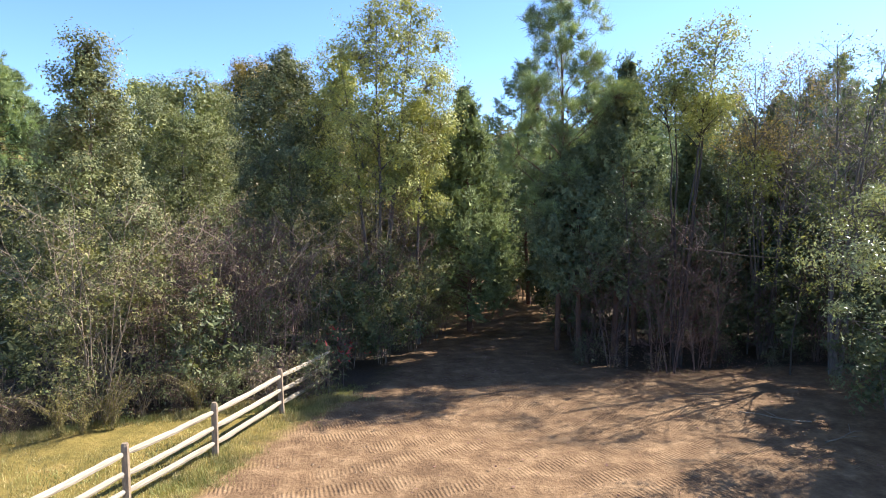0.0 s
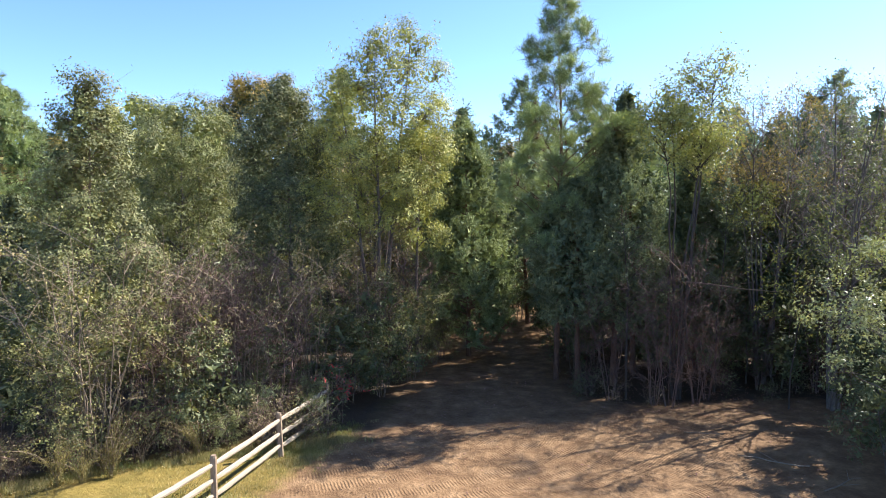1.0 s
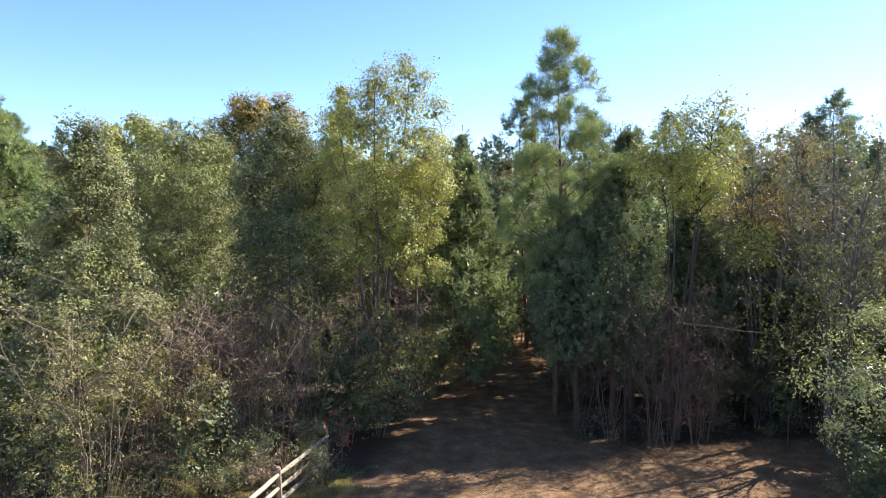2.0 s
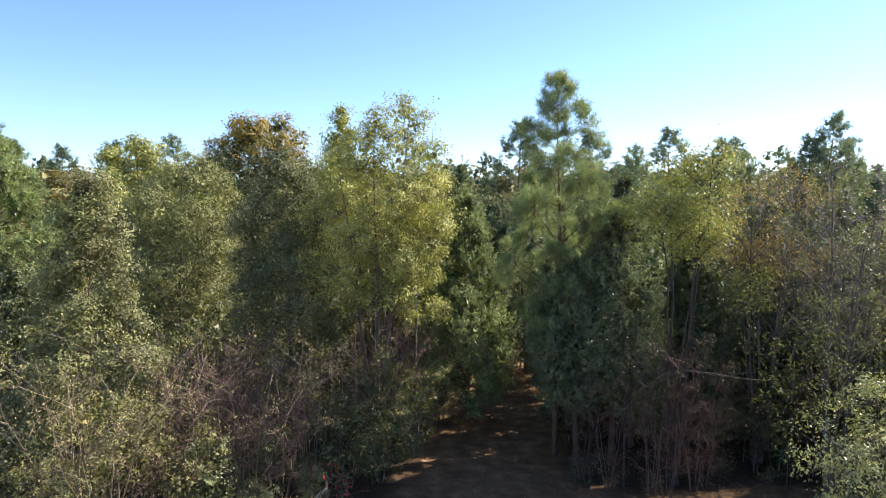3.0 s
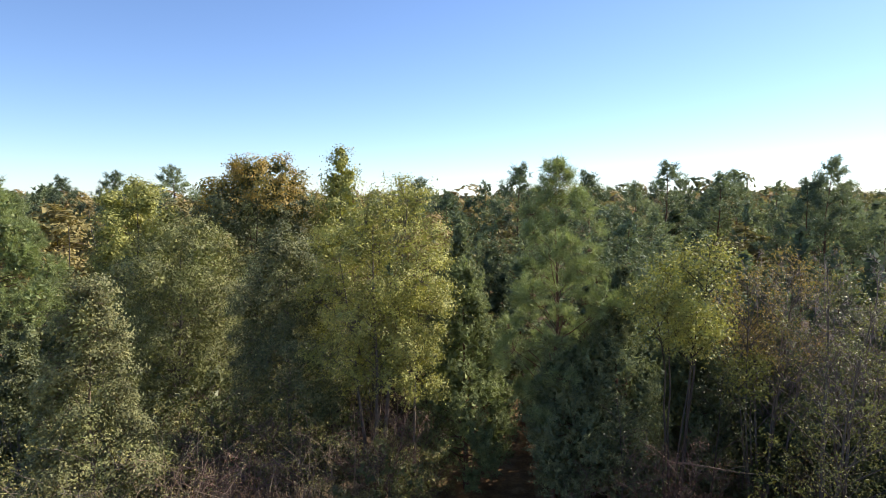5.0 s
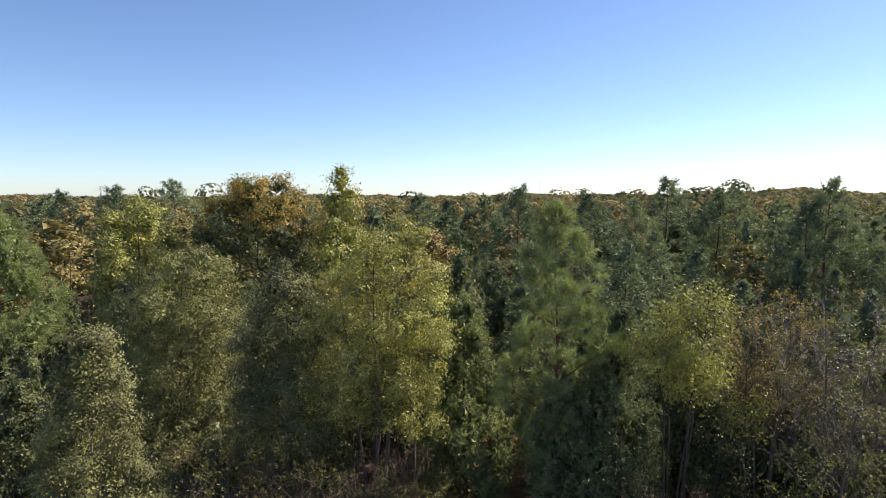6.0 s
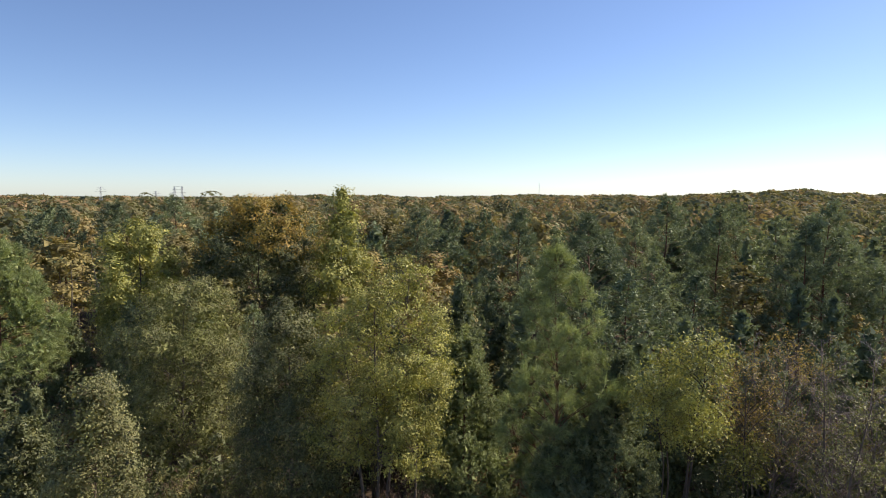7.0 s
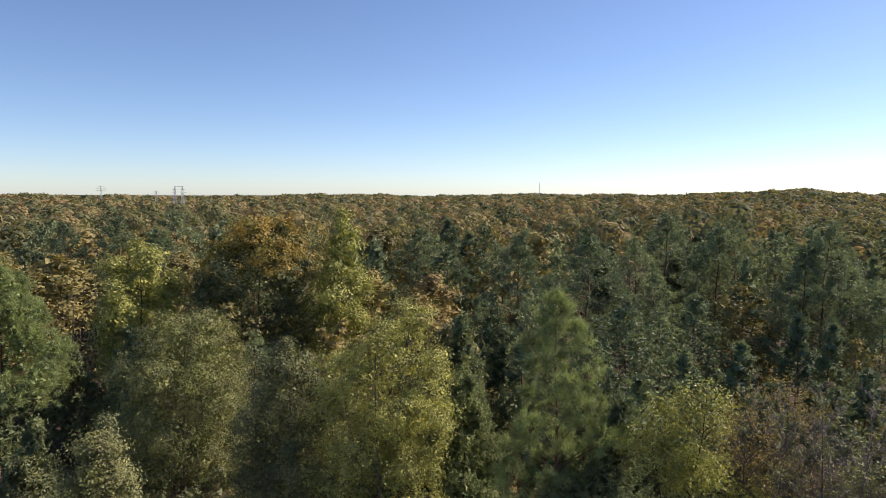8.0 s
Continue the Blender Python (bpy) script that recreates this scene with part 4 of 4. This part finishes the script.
# under the trees to the right of the track
for x, y, k, s in ((5.7, 20.7, 8, 0.8), (6.6, 20.2, 8, 1.0), (7.4, 20.0, 8, 0.95), (8.2, 20.4, 8, 0.8), (9.0, 21.2, 8, 0.75), (4.9, 21.5, 8, 0.6), (11.0, 22.0, 8, 0.7), (13.0, 22.0, 8, 0.8),
                   (12.6, 22.6, 1, 1.0), (14.6, 21.6, 1, 1.1), (16.2, 22.6, 1, 1.3), (18.2, 21.2, 1, 1.4), (19.6, 24.6, 1, 1.6), (15.4, 24.6, 1, 1.4), (17.6, 26.4, 1, 1.6), (21.5, 22.5, 1, 1.6), (12.0, 29.0, 1, 1.5), (15.5, 30.0, 1, 1.6), (19.0, 29.5, 1, 1.6), (22.5, 27.5, 1, 1.6),
                   (5.3, 43.0, 1, 1.3), (5.0, 38.0, 1, 1.1), (6.4, 44.5, 1, 1.5), (3.6, 44.0, 1, 1.2), (4.6, 46.0, 1, 1.5), (2.4, 47.0, 0, 1.2), (5.4, 40.0, 1, 1.2), (6.6, 26.6, 1, 1.2), (8.4, 29.4, 1, 1.3), (7.0, 31.6, 1, 1.3), (6.6, 35.0, 1, 1.4), (11.6, 26.4, 1, 1.3), (10.3, 24.6, 1, 1.2), (13.2, 24.2, 1, 1.2), (8.6, 25.4, 1, 1.2),
                   (14.2, 17.6, 0, 1.0), (5.3, 25.5, 1, 0.9), (6.1, 28.0, 1, 1.0), (6.4, 31.0, 0, 0.9),
                   (10.6, 14.6, 1, 0.9), (11.6, 16.0, 1, 1.1), (10.4, 11.4, 3, 0.7), (9.2, 11.2, 2, 0.45), (12.0, 13.0, 0, 1.2), (15.6, 20.6, 1, 1.4), (17.0, 19.0, 1, 1.3)):
    PLACES[k].append((jig(x, 0.35), jig(y, 0.3), s * rs.uniform(0.8, 1.18), rs.uniform(0, 360)))
for k in range(12):
    x = rs.uniform(4.6, 15.5)
    PLACES[rs.choice((6, 6, 7))].append((x, 20.6 + 0.12 * abs(x - 7) + rs.uniform(-0.5, 0.9), rs.uniform(0.4, 0.8), rs.uniform(0, 360)))
# the two rightmost are unseen, added to cast shade on the clearing
for x, y, s, turn in ((12.4, 19.6, 0.95, 70), (15.6, 17.6, 0.9, 320), (17.6, 16.0, 1.0, 200)):
    copy_thing(EDGE_TREE, pose(x, y, float(ground_z(x, y)) - 0.03, 0, 0, turn) @ Matrix.Scale(s, 4))
for t, pl in zip(KINDS, PLACES):
    plant(t, pl)


# ---- the woods behind ----
WOODS = "trees of the woods behind the clearing"
TREES = [
    full_tree("broadleaf_tree", "autumn broadleaf tree in the woods", 0, 0, 12.5, 3.3, 0.28, 4000, LEAF_WOOD, BARK_DARK, 51, size=0.21, width=0.8, lobes=26, per=24, puff=0.26, fine=False, core=800, z=0.0, group=WOODS),
    full_tree("broadleaf_tree", "loose-crowned autumn tree in the woods", 0, 0, 12.5, 3.0, 0.28, 3700, LEAF_WOOD, BARK_GREY, 52, size=0.20, width=0.8, lobes=24, lobe_r=0.36, per=22, prof="oval", stems=2, puff=0.26, fine=False, core=600, loose=0.12, z=0.0, group=WOODS),
    broadleaf("broadleaf_tree", "nearly bare tree among the woods", 0, 0, 11.5, 2.6, 0.25, 900, LEAF_WOOD, BARK_GREY, 53, size=0.24, width=0.6, limbs=40, twigs=7, stems=3, fine=False, z=0.0, group=WOODS),
    pine("pine_tree", "dark green pine in the woods", 0, 0, 14.0, 2.9, 0.3, 5200, NEEDLE_FAR, BARK_PINE, 54, size=0.26, width=0.28, lobes=40, lobe_r=0.34, per=24, prof="crest", core=1800, fine=False, z=0.0, group=WOODS),
    pine("pine_tree", "tall open-crowned pine in the woods", 0, 0, 15.0, 2.9, 0.4, 5600, NEEDLE_FAR, BARK_PINE, 55, size=0.26, width=0.28, lobes=30, lobe_r=0.36, per=24, prof="crest", core=1600, fine=False, z=0.0, group=WOODS),
    cedar("cedar_tree", "dense conical cedar in the woods", 0, 0, 11.0, 2.1, 0.2, 4000, NEEDLE_FAR, BARK_PINE, 56, size=0.2, width=0.42, lobes=44, per=16, fine=False, z=0.0, group=WOODS),
    pine("pine_tree", "tall dark pine standing over the canopy", 0, 0, 15.0, 2.7, 0.34, 15000, NEEDLE_FAR, BARK_PINE, 57, size=0.21, width=0.15, lobes=64, lobe_r=0.23, per=40, rise=0.7, prof="crest", core=2600, fine=False, puff=0.07, up=0.9, z=0.0, group=WOODS),
]
# plainer ones for the trees further back
BACK = [
    full_tree("broadleaf_tree", "autumn broadleaf tree deep in the woods", 0, 0, 12.5, 3.8, 0.4, 3000, LEAF_WOOD, BARK_DARK, 61, size=0.30, width=0.85, lobes=22, per=16, puff=0.3, fine=False, core=400, z=0.0, group=WOODS),
    full_tree("broadleaf_tree", "loose autumn tree deep in the woods", 0, 0, 12.5, 3.4, 0.4, 2700, LEAF_WOOD, BARK_GREY, 62, size=0.29, width=0.85, lobes=20, per=16, prof="oval", puff=0.3, fine=False, core=300, z=0.0, group=WOODS),
    broadleaf("broadleaf_tree", "thin nearly bare tree deep in the woods", 0, 0, 11.5, 2.6, 0.25, 700, LEAF_WOOD, BARK_GREY, 63, size=0.30, width=0.6, limbs=36, twigs=6, stems=3, fine=False, z=0.0, group=WOODS),
    pine("pine_tree", "dark green pine deep in the woods", 0, 0, 14.0, 2.6, 0.4, 3400, NEEDLE_FAR, BARK_PINE, 64, size=0.34, width=0.34, lobes=34, lobe_r=0.30, per=20, prof="crest", core=700, fine=False, z=0.0, group=WOODS),
    pine("pine_tree", "tall pine with open crown deep in the woods", 0, 0, 15.0, 2.8, 0.48, 3200, NEEDLE_FAR, BARK_PINE, 65, size=0.34, width=0.34, lobes=28, lobe_r=0.30, per=20, prof="crest", core=700, fine=False, z=0.0, group=WOODS),
    cedar("cedar_tree", "conical cedar deep in the woods", 0, 0, 11.0, 2.2, 0.35, 2800, NEEDLE_FAR, BARK_PINE, 66, size=0.3, width=0.45, lobes=32, per=14, fine=False, z=0.0, group=WOODS),
    TREES[6],
]
SPOTS = [[] for _ in TREES]
taken = [(-2.7, 25), (-0.3, 26), (-4.6, 25.5), (-10.6, 20), (-13.7, 33), (-14.6, 50), (-22.8, 49), (-8.2, 49), (-28.3, 40), (4.35, 24.3), (6.7, 22.3), (1, 34.5), (8.6, 22.3), (12.4, 24.3), (15, 22.8), (17.6, 23.5), (-24, 36), (-21, 36), (-18.5, 36), (-24, 33), (-20, 32), (-31, 36), (-23, 39.5), (-13.7, 36), (-10.5, 33), (-16.5, 33), (-25.5, 40), (-28, 36)]
# skyline trees, and unseen ones at right added for shade: x, y, kind, height
for x, y, k, h in ((-27.0, 66.0, 6, 16.6), (-33.0, 66.0, 6, 16.0), (-38.0, 64.0, 6, 15.5), (5.8, 46.0, 6, 15.8), (11.0, 48.0, 6, 15.4), (21.0, 60.0, 6, 16.8), (17.5, 56.0, 6, 14.8), (26.0, 60.0, 6, 15.8), (29.0, 62.0, 6, 16.0),
                   (28.4, 47.0, 6, 16.4), (26.2, 46.0, 6, 14.8), (31.0, 49.0, 6, 14.6), (20.6, 36.5, 5, 11.8), (-2.5, 60.0, 6, 15.2), (0.3, 58.0, 3, 13.4), (23.5, 38.0, 5, 10.8), (16.0, 34.0, 5, 10.6), (13.0, 33.0, 5, 10.5), (9.5, 30.0, 5, 10.0), (8.0, 33.0, 3, 11.6), (7.6, 24.8, 5, 10.2), (8.0, 27.0, 5, 9.8), (11.5, 27.5, 5, 10.6), (14.5, 27.0, 5, 10.4), (6.4, 28.0, 5, 9.6), (18.0, 27.0, 5, 11.0), (20.5, 24.0, 1, 11.0), (2.4, 40.9, 5, 9.0), (4.0, 41.8, 5, 8.4), (3.2, 45.4, 5, 9.8), (5.0, 36.6, 5, 10.2), (5.8, 41.0, 3, 12.0), (0.6, 38.8, 0, 10.5), (6.2, 31.5, 5, 9.6), (2.6, 49.0, 5, 10.5), (4.6, 50.0, 5, 10.0), (5.6, 27.6, 5, 8.0), (17.0, 11.0, 1, 9.0), (19.2, 18.6, 1, 11.5), (17.6, 20.0, 5, 9.0), (19.0, 18.2, 5, 9.6), (16.5, 25.6, 5, 10.5), (13.2, 26.2, 5, 10.0), (22.0, 21.0, 5, 11.0), (24.0, 25.0, 5, 11.5), (21.0, 27.5, 5, 11.5), (19.5, 19.5, 1, 10.0), (16.5, 15.5, 0, 9.0), (20.0, 14.0, 1, 9.5), (11.0, 37.0, 3, 12.5)):
    SPOTS[k].append((x, y, h))
    taken.append((x, y))
tries = 0
while sum(map(len, SPOTS)) < 190 and tries < 6000:
    tries += 1
    y = 31 + 76 * rs.random() ** 0.85
    x = rs.uniform(-1, 1) * (0.76 * y + 5)
    gap = 2.7 + 0.02 * y
    if abs(x - road_x(y)) < 3.4 and y < 44 or any((x - a) ** 2 + (y - b) ** 2 < gap * gap for a, b in taken):
        continue
    if x > -2:
        k = rs.choices(range(6), (1.0, 0.8, 1.2, 3.2, 2.2, 4))[0]
    else:
        k = rs.choices(range(6), (4, 3, 1.2, 1.2, 0.8, 1.2))[0]
    top = 9.0 + 4.0 * float(smooth(32, 60, y)) + rs.uniform(-1.2, 1.2) + (1.0 if k in (3, 4) else 0)
    SPOTS[k].append((x, y, top))
    taken.append((x, y))
used = []
for t, spots, h in zip(TREES, SPOTS, (12.5, 12.5, 11.5, 14.0, 15.0, 11.0, 15.0)):
    near = [q for q in spots if q[1] < 58]
    back = [q for q in spots if q[1] >= 58]
    for base, (x, y, top) in [(t, q) for q in near] + [(BACK[TREES.index(t)], q) for q in back]:
        m = pose(x, y, float(ground_z(x, y)) - 0.05, 0, 0, rs.uniform(0, 360))
        o = copy_thing(base, m) if base in used else base
        used.append(base)
        s = top / h
        w = s * rs.uniform(1.0, 1.4)
        o.matrix_basis = m @ Matrix.Diagonal((w, w, s, 1))


# ---- far woods to the horizon ----
def far_woods():
    rng = np.random.default_rng(77)
    V, T = [], []
    r = 100.0
    while r < 2600:
        gap = max(6.0, r / 42)
        count = int(math.radians(88) * r / gap)
        az = np.radians(-44 + 88 * (np.arange(count) + rng.uniform(-0.4, 0.4, count)) / count)
        rr = r + rng.uniform(-0.5, 0.5, count) * gap
        x, y = rr * np.sin(az), rr * np.cos(az)
        size = max(1.0, gap / 8)
        cards = 130 if r < 220 else 74 if r < 450 else 40 if r < 900 else 20
        tall = rng.uniform(8.6, 14.6, count) + (rng.random(count) < 0.15) * rng.uniform(1, 4, count)
        wide = gap * rng.uniform(0.40, 0.62, count)
        # leaf clumps over the upper half of each crown
        t = rng.uniform(0, 2 * math.pi, (count, cards))
        c = rng.uniform(-0.25, 1, (count, cards)) ** 1.0
        s = np.sqrt(np.maximum(0, 1 - c * c)) * rng.uniform(0.75, 1.1, (count, cards))
        base = ground_z(x, y)
        p = np.stack((x[:, None] + wide[:, None] * s * np.cos(t), y[:, None] + wide[:, None] * s * np.sin(t), (base + tall)[:, None] + np.minimum(wide, 4.5 + gap * 0.1)[:, None] * (c - 1.0)), -1).reshape(-1, 3)
        L = 0.26 * wide.mean() * (100 / cards) ** 0.5
        out = unit(np.stack((s * np.cos(t), s * np.sin(t), 0.05 + c), -1).reshape(-1, 3))
        d = unit(np.cross(out, rng.normal(size=p.shape))) + 0.15 * rng.normal(size=p.shape)
        v, f = leaf_slivers(rng, p - unit(d) * L * 0.4, d, L, 1.0, out * 2.6)
        V.append(v)
        T.append(np.repeat(rng.random(count), cards * 3))
        r += gap * 0.9
    v = np.concatenate(V)
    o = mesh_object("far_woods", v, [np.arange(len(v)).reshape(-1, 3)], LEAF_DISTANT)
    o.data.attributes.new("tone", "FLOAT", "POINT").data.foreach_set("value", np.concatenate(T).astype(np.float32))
    tagged(o, "distant mixed autumn woodland reaching the horizon", "forest", kind="stuff")


far_woods()


# ---- grass, weeds and litter ----
def grass_material(name, stops):
    return leaf_material(name, stops, patch=(0.09, 0.125, 0.03), patch_amount=0.7, gloss=0.6, gain=1.5)


GRASS = grass_material("mown_grass", [(0.0, (0.10, 0.14, 0.034)), (0.5, (0.21, 0.215, 0.060)), (1.0, (0.36, 0.31, 0.13))])
LITTER = leaf_material("fallen_leaf", [(0.0, (0.06, 0.035, 0.02)), (0.5, (0.14, 0.085, 0.045)), (1.0, (0.26, 0.18, 0.10))], patch_amount=0.0, glow=0.1, gain=1.2, gloss=0.7)


def scatter_grass():
    rng = np.random.default_rng(91)
    # lawn: short blades; verge on both sides of the fence: longer tufts; the foot of the thicket: rank grass
    n1 = 26000
    y = rng.uniform(8.0, 16.5, n1)
    fx = 0.30 * y - 8.75
    x = fx + 0.9 - rng.exponential(3.2, n1)
    keep = (y < 0.45 * x + 18.6) & (x > -13)
    x, y = x[keep], y[keep]
    long = rng.uniform(0.03, 0.075, len(x))
    # verge tufts
    k = 340
    cy = rng.uniform(8.5, 18.5, k)
    cx = 0.30 * cy - 8.75 + rng.normal(0.45, 0.38, k)
    c2y = rng.uniform(13.4, 17.0, 260)
    c2x = (c2y - 18.2) / 0.45 + rng.normal(0.0, 0.35, 260)
    cx, cy = np.concatenate((cx, c2x)), np.concatenate((cy, c2y))
    per = 42
    tx = np.repeat(cx, per) + rng.normal(0, 0.10, len(cx) * per)
    ty = np.repeat(cy, per) + rng.normal(0, 0.10, len(cx) * per)
    tl = np.repeat(np.concatenate((rng.uniform(0.02, 0.10, k), rng.uniform(0.05, 0.2, len(cx) - k))), per) * rng.uniform(0.6, 1.2, len(cx) * per)
    x, y, long = np.concatenate((x, tx)), np.concatenate((y, ty)), np.concatenate((long, tl))
    z = ground_z(x, y) - 0.03
    d = rng.normal(0, 0.45, (len(x), 3)) + np.array([0, 0, 1.0])
    d = unit(d)
    s = unit(np.cross(d, rng.normal(size=d.shape))) * (0.006 + 0.02 * long[:, None])
    p = np.stack((x, y, z), -1)
    v = np.stack((p - s, p + s, p + d * (long + 0.05)[:, None]), 1).reshape(-1, 3)
    o = mesh_object("grass", v, [np.arange(len(v)).reshape(-1, 3)], GRASS)
    tagged(o, "short yellowing lawn grass with longer tufts along the fence", "grass", kind="stuff")
    # fallen leaves and clods over the soil, thicker under the trees
    n2 = 15000
    y = 9 + 26 * rng.random(n2) ** 0.8
    x = rng.uniform(-1, 1, n2) * (0.62 * y + 2) + 1
    keep = (x > 0.30 * y - 7.5) & (rng.random(n2) < np.where(y > 19, 1.0, 0.10))
    x, y = x[keep], y[keep]
    p = np.stack((x, y, ground_z(x, y) + 0.05 + rng.uniform(-0.04, 0.02, len(x))), -1)
    d = rng.normal(size=p.shape) * np.array([1, 1, 0.25])
    v, f = leaf_slivers(rng, p, d, 0.065, 0.7, np.array([0, 0, 3.0]))
    o = mesh_object("leaf_litter", v, [f], LITTER)
    tagged(o, "scattered dry brown fallen leaves on the soil", "leaf litter", kind="stuff")


scatter_grass()


# ---- clods, stones and fallen branches in the clearing ----
CLOD, cn, cl, cp = material("dry_soil_clod")
ct = ramp(cn, [(0.3, (0.17, 0.11, 0.062)), (0.7, (0.33, 0.225, 0.135))])
cl.new(noise_tex(cn, cl, 7.0, 4).outputs[0], ct.inputs[0])
cl.new(ct.outputs[0], cp.inputs["Base Color"])
cp.inputs["Roughness"].default_value = 0.95


def scatter_clods():
    rng = np.random.default_rng(93)
    n = 600
    y = rng.uniform(9.5, 17.5, n)
    x = 0.30 * y - 7.3 + np.abs(rng.normal(0, 1.6, n)) ** 1.2
    s = 0.010 + 0.026 * rng.random(n) ** 3
    base = np.array([[1, 0, 0], [0, 1, 0], [-1, 0, 0], [0, -1, 0], [0, 0, 0.55], [0, 0, -0.6]], dtype=float)
    tri = np.array([[0, 1, 4], [1, 2, 4], [2, 3, 4], [3, 0, 4], [1, 0, 5], [2, 1, 5], [3, 2, 5], [0, 3, 5]])
    v = base[None] * (1 + rng.uniform(-0.45, 0.45, (n, 6, 1))) * s[:, None, None] + np.stack((x, y, ground_z(x, y) + 0.01), -1)[:, None]
    f = (tri[None] + 6 * np.arange(n)[:, None, None]).reshape(-1, 3)
    o = mesh_object("soil_clods", v.reshape(-1, 3), [f], CLOD, False)
    tagged(o, "small dry clods of soil along the grass verge", "soil clods", kind="stuff")


scatter_clods()


def fallen_branch(label, x, y, length, turn, seed, r=0.02):
    rng = np.random.default_rng(seed)
    e = thing("fallen_branch", x, y, float(ground_z(x, y)) + r + 0.02, label, "branch", turn=turn)
    t = np.linspace(-0.5, 0.5, 8)
    path = np.stack((t * length, np.cumsum(rng.normal(0, 0.03 * length, 8)), 0.03 * np.sin(t * 5)), 1)
    limb = Tubes()
    limb.add(path, r, r * 0.35, 6)
    part("stick", limb.done("stick", TWIG_PALE), e)
    for k in (3, 5):
        fork = Tubes()
        w = np.array([0.25, rng.choice((-1, 1)) * 0.2, 0.06]) * length
        fork.add([path[k], path[k] + w * 0.6, path[k] + w], r * 0.5, r * 0.2, 5)
        part("twig", fork.done("twig", TWIG_PALE), e)


fallen_branch("pale bare branch fallen on the soil", 9.1, 13.9, 1.3, 25, 71)
fallen_branch("thin dry branch fallen beside the trees", 7.4, 17.4, 1.1, -10, 72, 0.014)
fallen_branch("dark weathered branch fallen on the soil", 8.2, 15.2, 1.6, 160, 73, 0.022)

# ---- weeds at the foot of the thicket ----
WEEDS = "tall weeds along the foot of the thicket"


def weed(label, H, seed, mat, leaves):
    """Arching stems with drooping plumes."""
    rng = np.random.default_rng(seed)
    e = thing("weed", 0, 0, 0, label, "weed", WEEDS)
    p, d = [], []
    for s in range(9):
        a, lean = rng.uniform(0, 2 * math.pi), rng.uniform(0.25, 0.8)
        t = np.linspace(0, 1, 7)
        hs = H * rng.uniform(0.6, 1.0)
        out = lean * hs * t ** 2
        path = np.stack((np.cos(a) * out, np.sin(a) * out, hs * (t - 0.28 * lean * t ** 3) - 0.05), 1)
        stem = Tubes()
        stem.add(path, 0.008, 0.003, 4)
        part("stem", stem.done("stem", TWIG_PALE), e)
        n = leaves // 9
        u = rng.uniform(0.04, 1, n)
        i = np.minimum(5, (u * 6).astype(int))
        q = path[i] + (path[i + 1] - path[i]) * (u * 6 - i)[:, None]
        p.append(q + rng.normal(0, 0.03 + 0.04 * u[:, None], (n, 3)))
        d.append(rng.normal(0, 0.6, (n, 3)) + np.array([math.cos(a) * 0.4, math.sin(a) * 0.4, -0.5]))
    v, f = leaf_slivers(rng, np.concatenate(p), np.concatenate(d), 0.042, 0.4)
    part("foliage", mesh_object("foliage", v, [f], mat), e)
    return e


W1 = weed("tall drooping yellow-green weed with plumes", 1.9, 81, LEAF_PLUME, 2000)
W2 = weed("dry tan weed with drooping seed heads", 1.4, 82, LEAF_BROWN, 420)
for t, places in ((W1, ((-8.2, 14.0), (-7.7, 14.3), (-8.7, 13.9), (-8.0, 14.5), (-10.3, 13.4), (-6.2, 15.7))), (W2, ((-9.9, 14.2), (-7.4, 15.2), (-5.2, 17.0), (9.4, 11.0), (10.1, 11.7), (10.6, 10.4)))):
    plant(t, [(x, y, rs.uniform(0.8, 1.15), rs.uniform(0, 360)) for x, y in places])


# ---- pylons and mast on the skyline ----
STEEL, _n, _l, _p = material("galvanised_steel")
_p.inputs["Base Color"].default_value, _p.inputs["Metallic"].default_value, _p.inputs["Roughness"].default_value = (0.5, 0.51, 0.54, 1), 0.5, 0.6


def pylon(x, y, H, twin):
    e = thing("lattice_pylon", x, y, float(ground_z(x, y)), "grey lattice power pylon far off over the woods", "pylon", "power pylons on the skyline")
    for k in (-1, 1) if twin else (0,):
        leg, w = Tubes(), 0.07 * H
        cx = k * 0.13 * H
        for sx, sy in ((-1, -1), (1, -1), (1, 1), (-1, 1)):
            leg.add([(cx + sx * w, sy * w, 0), (cx + sx * w * 0.35, sy * w * 0.35, H * 0.7), (cx + sx * w * 0.2, sy * w * 0.2, H)], 0.22, 0.16, 4)
            nx, ny = (sx, -sy) if sx * sy > 0 else (-sx, sy)
            for j in range(6):
                a, b = j / 6, (j + 1) / 6
                fa, fb = 1 - 0.8 * a, 1 - 0.8 * b
                leg.add([(cx + sx * w * fa, sy * w * fa, H * a), (cx + nx * w * fb, ny * w * fb, H * b)], 0.12, 0.12, 3)
        part("mast", leg.done("mast", STEEL), e)
    for z, s in ((0.78, 0.26), (0.88, 0.22), (0.97, 0.16)):
        arm = Tubes()
        arm.add([(-s * H, 0, H * z), (0, 0, H * (z + 0.02)), (s * H, 0, H * z)], 0.18, 0.18, 4)
        part("crossarm", arm.done("crossarm", STEEL), e)


pylon(-330, 800, 37, True)
pylon(-430, 960, 30, False)
pylon(-620, 1160, 40, False)
mast = thing("radio_mast", 170, 1100, float(ground_z(170, 1100)), "thin grey radio mast far off on the ridge", "mast")
pole = Tubes()
pole.add([(0, 0, 0), (0, 0, 18), (0, 0, 36)], 0.5, 0.3, 6)
part("pole", pole.done("pole", STEEL), mast)
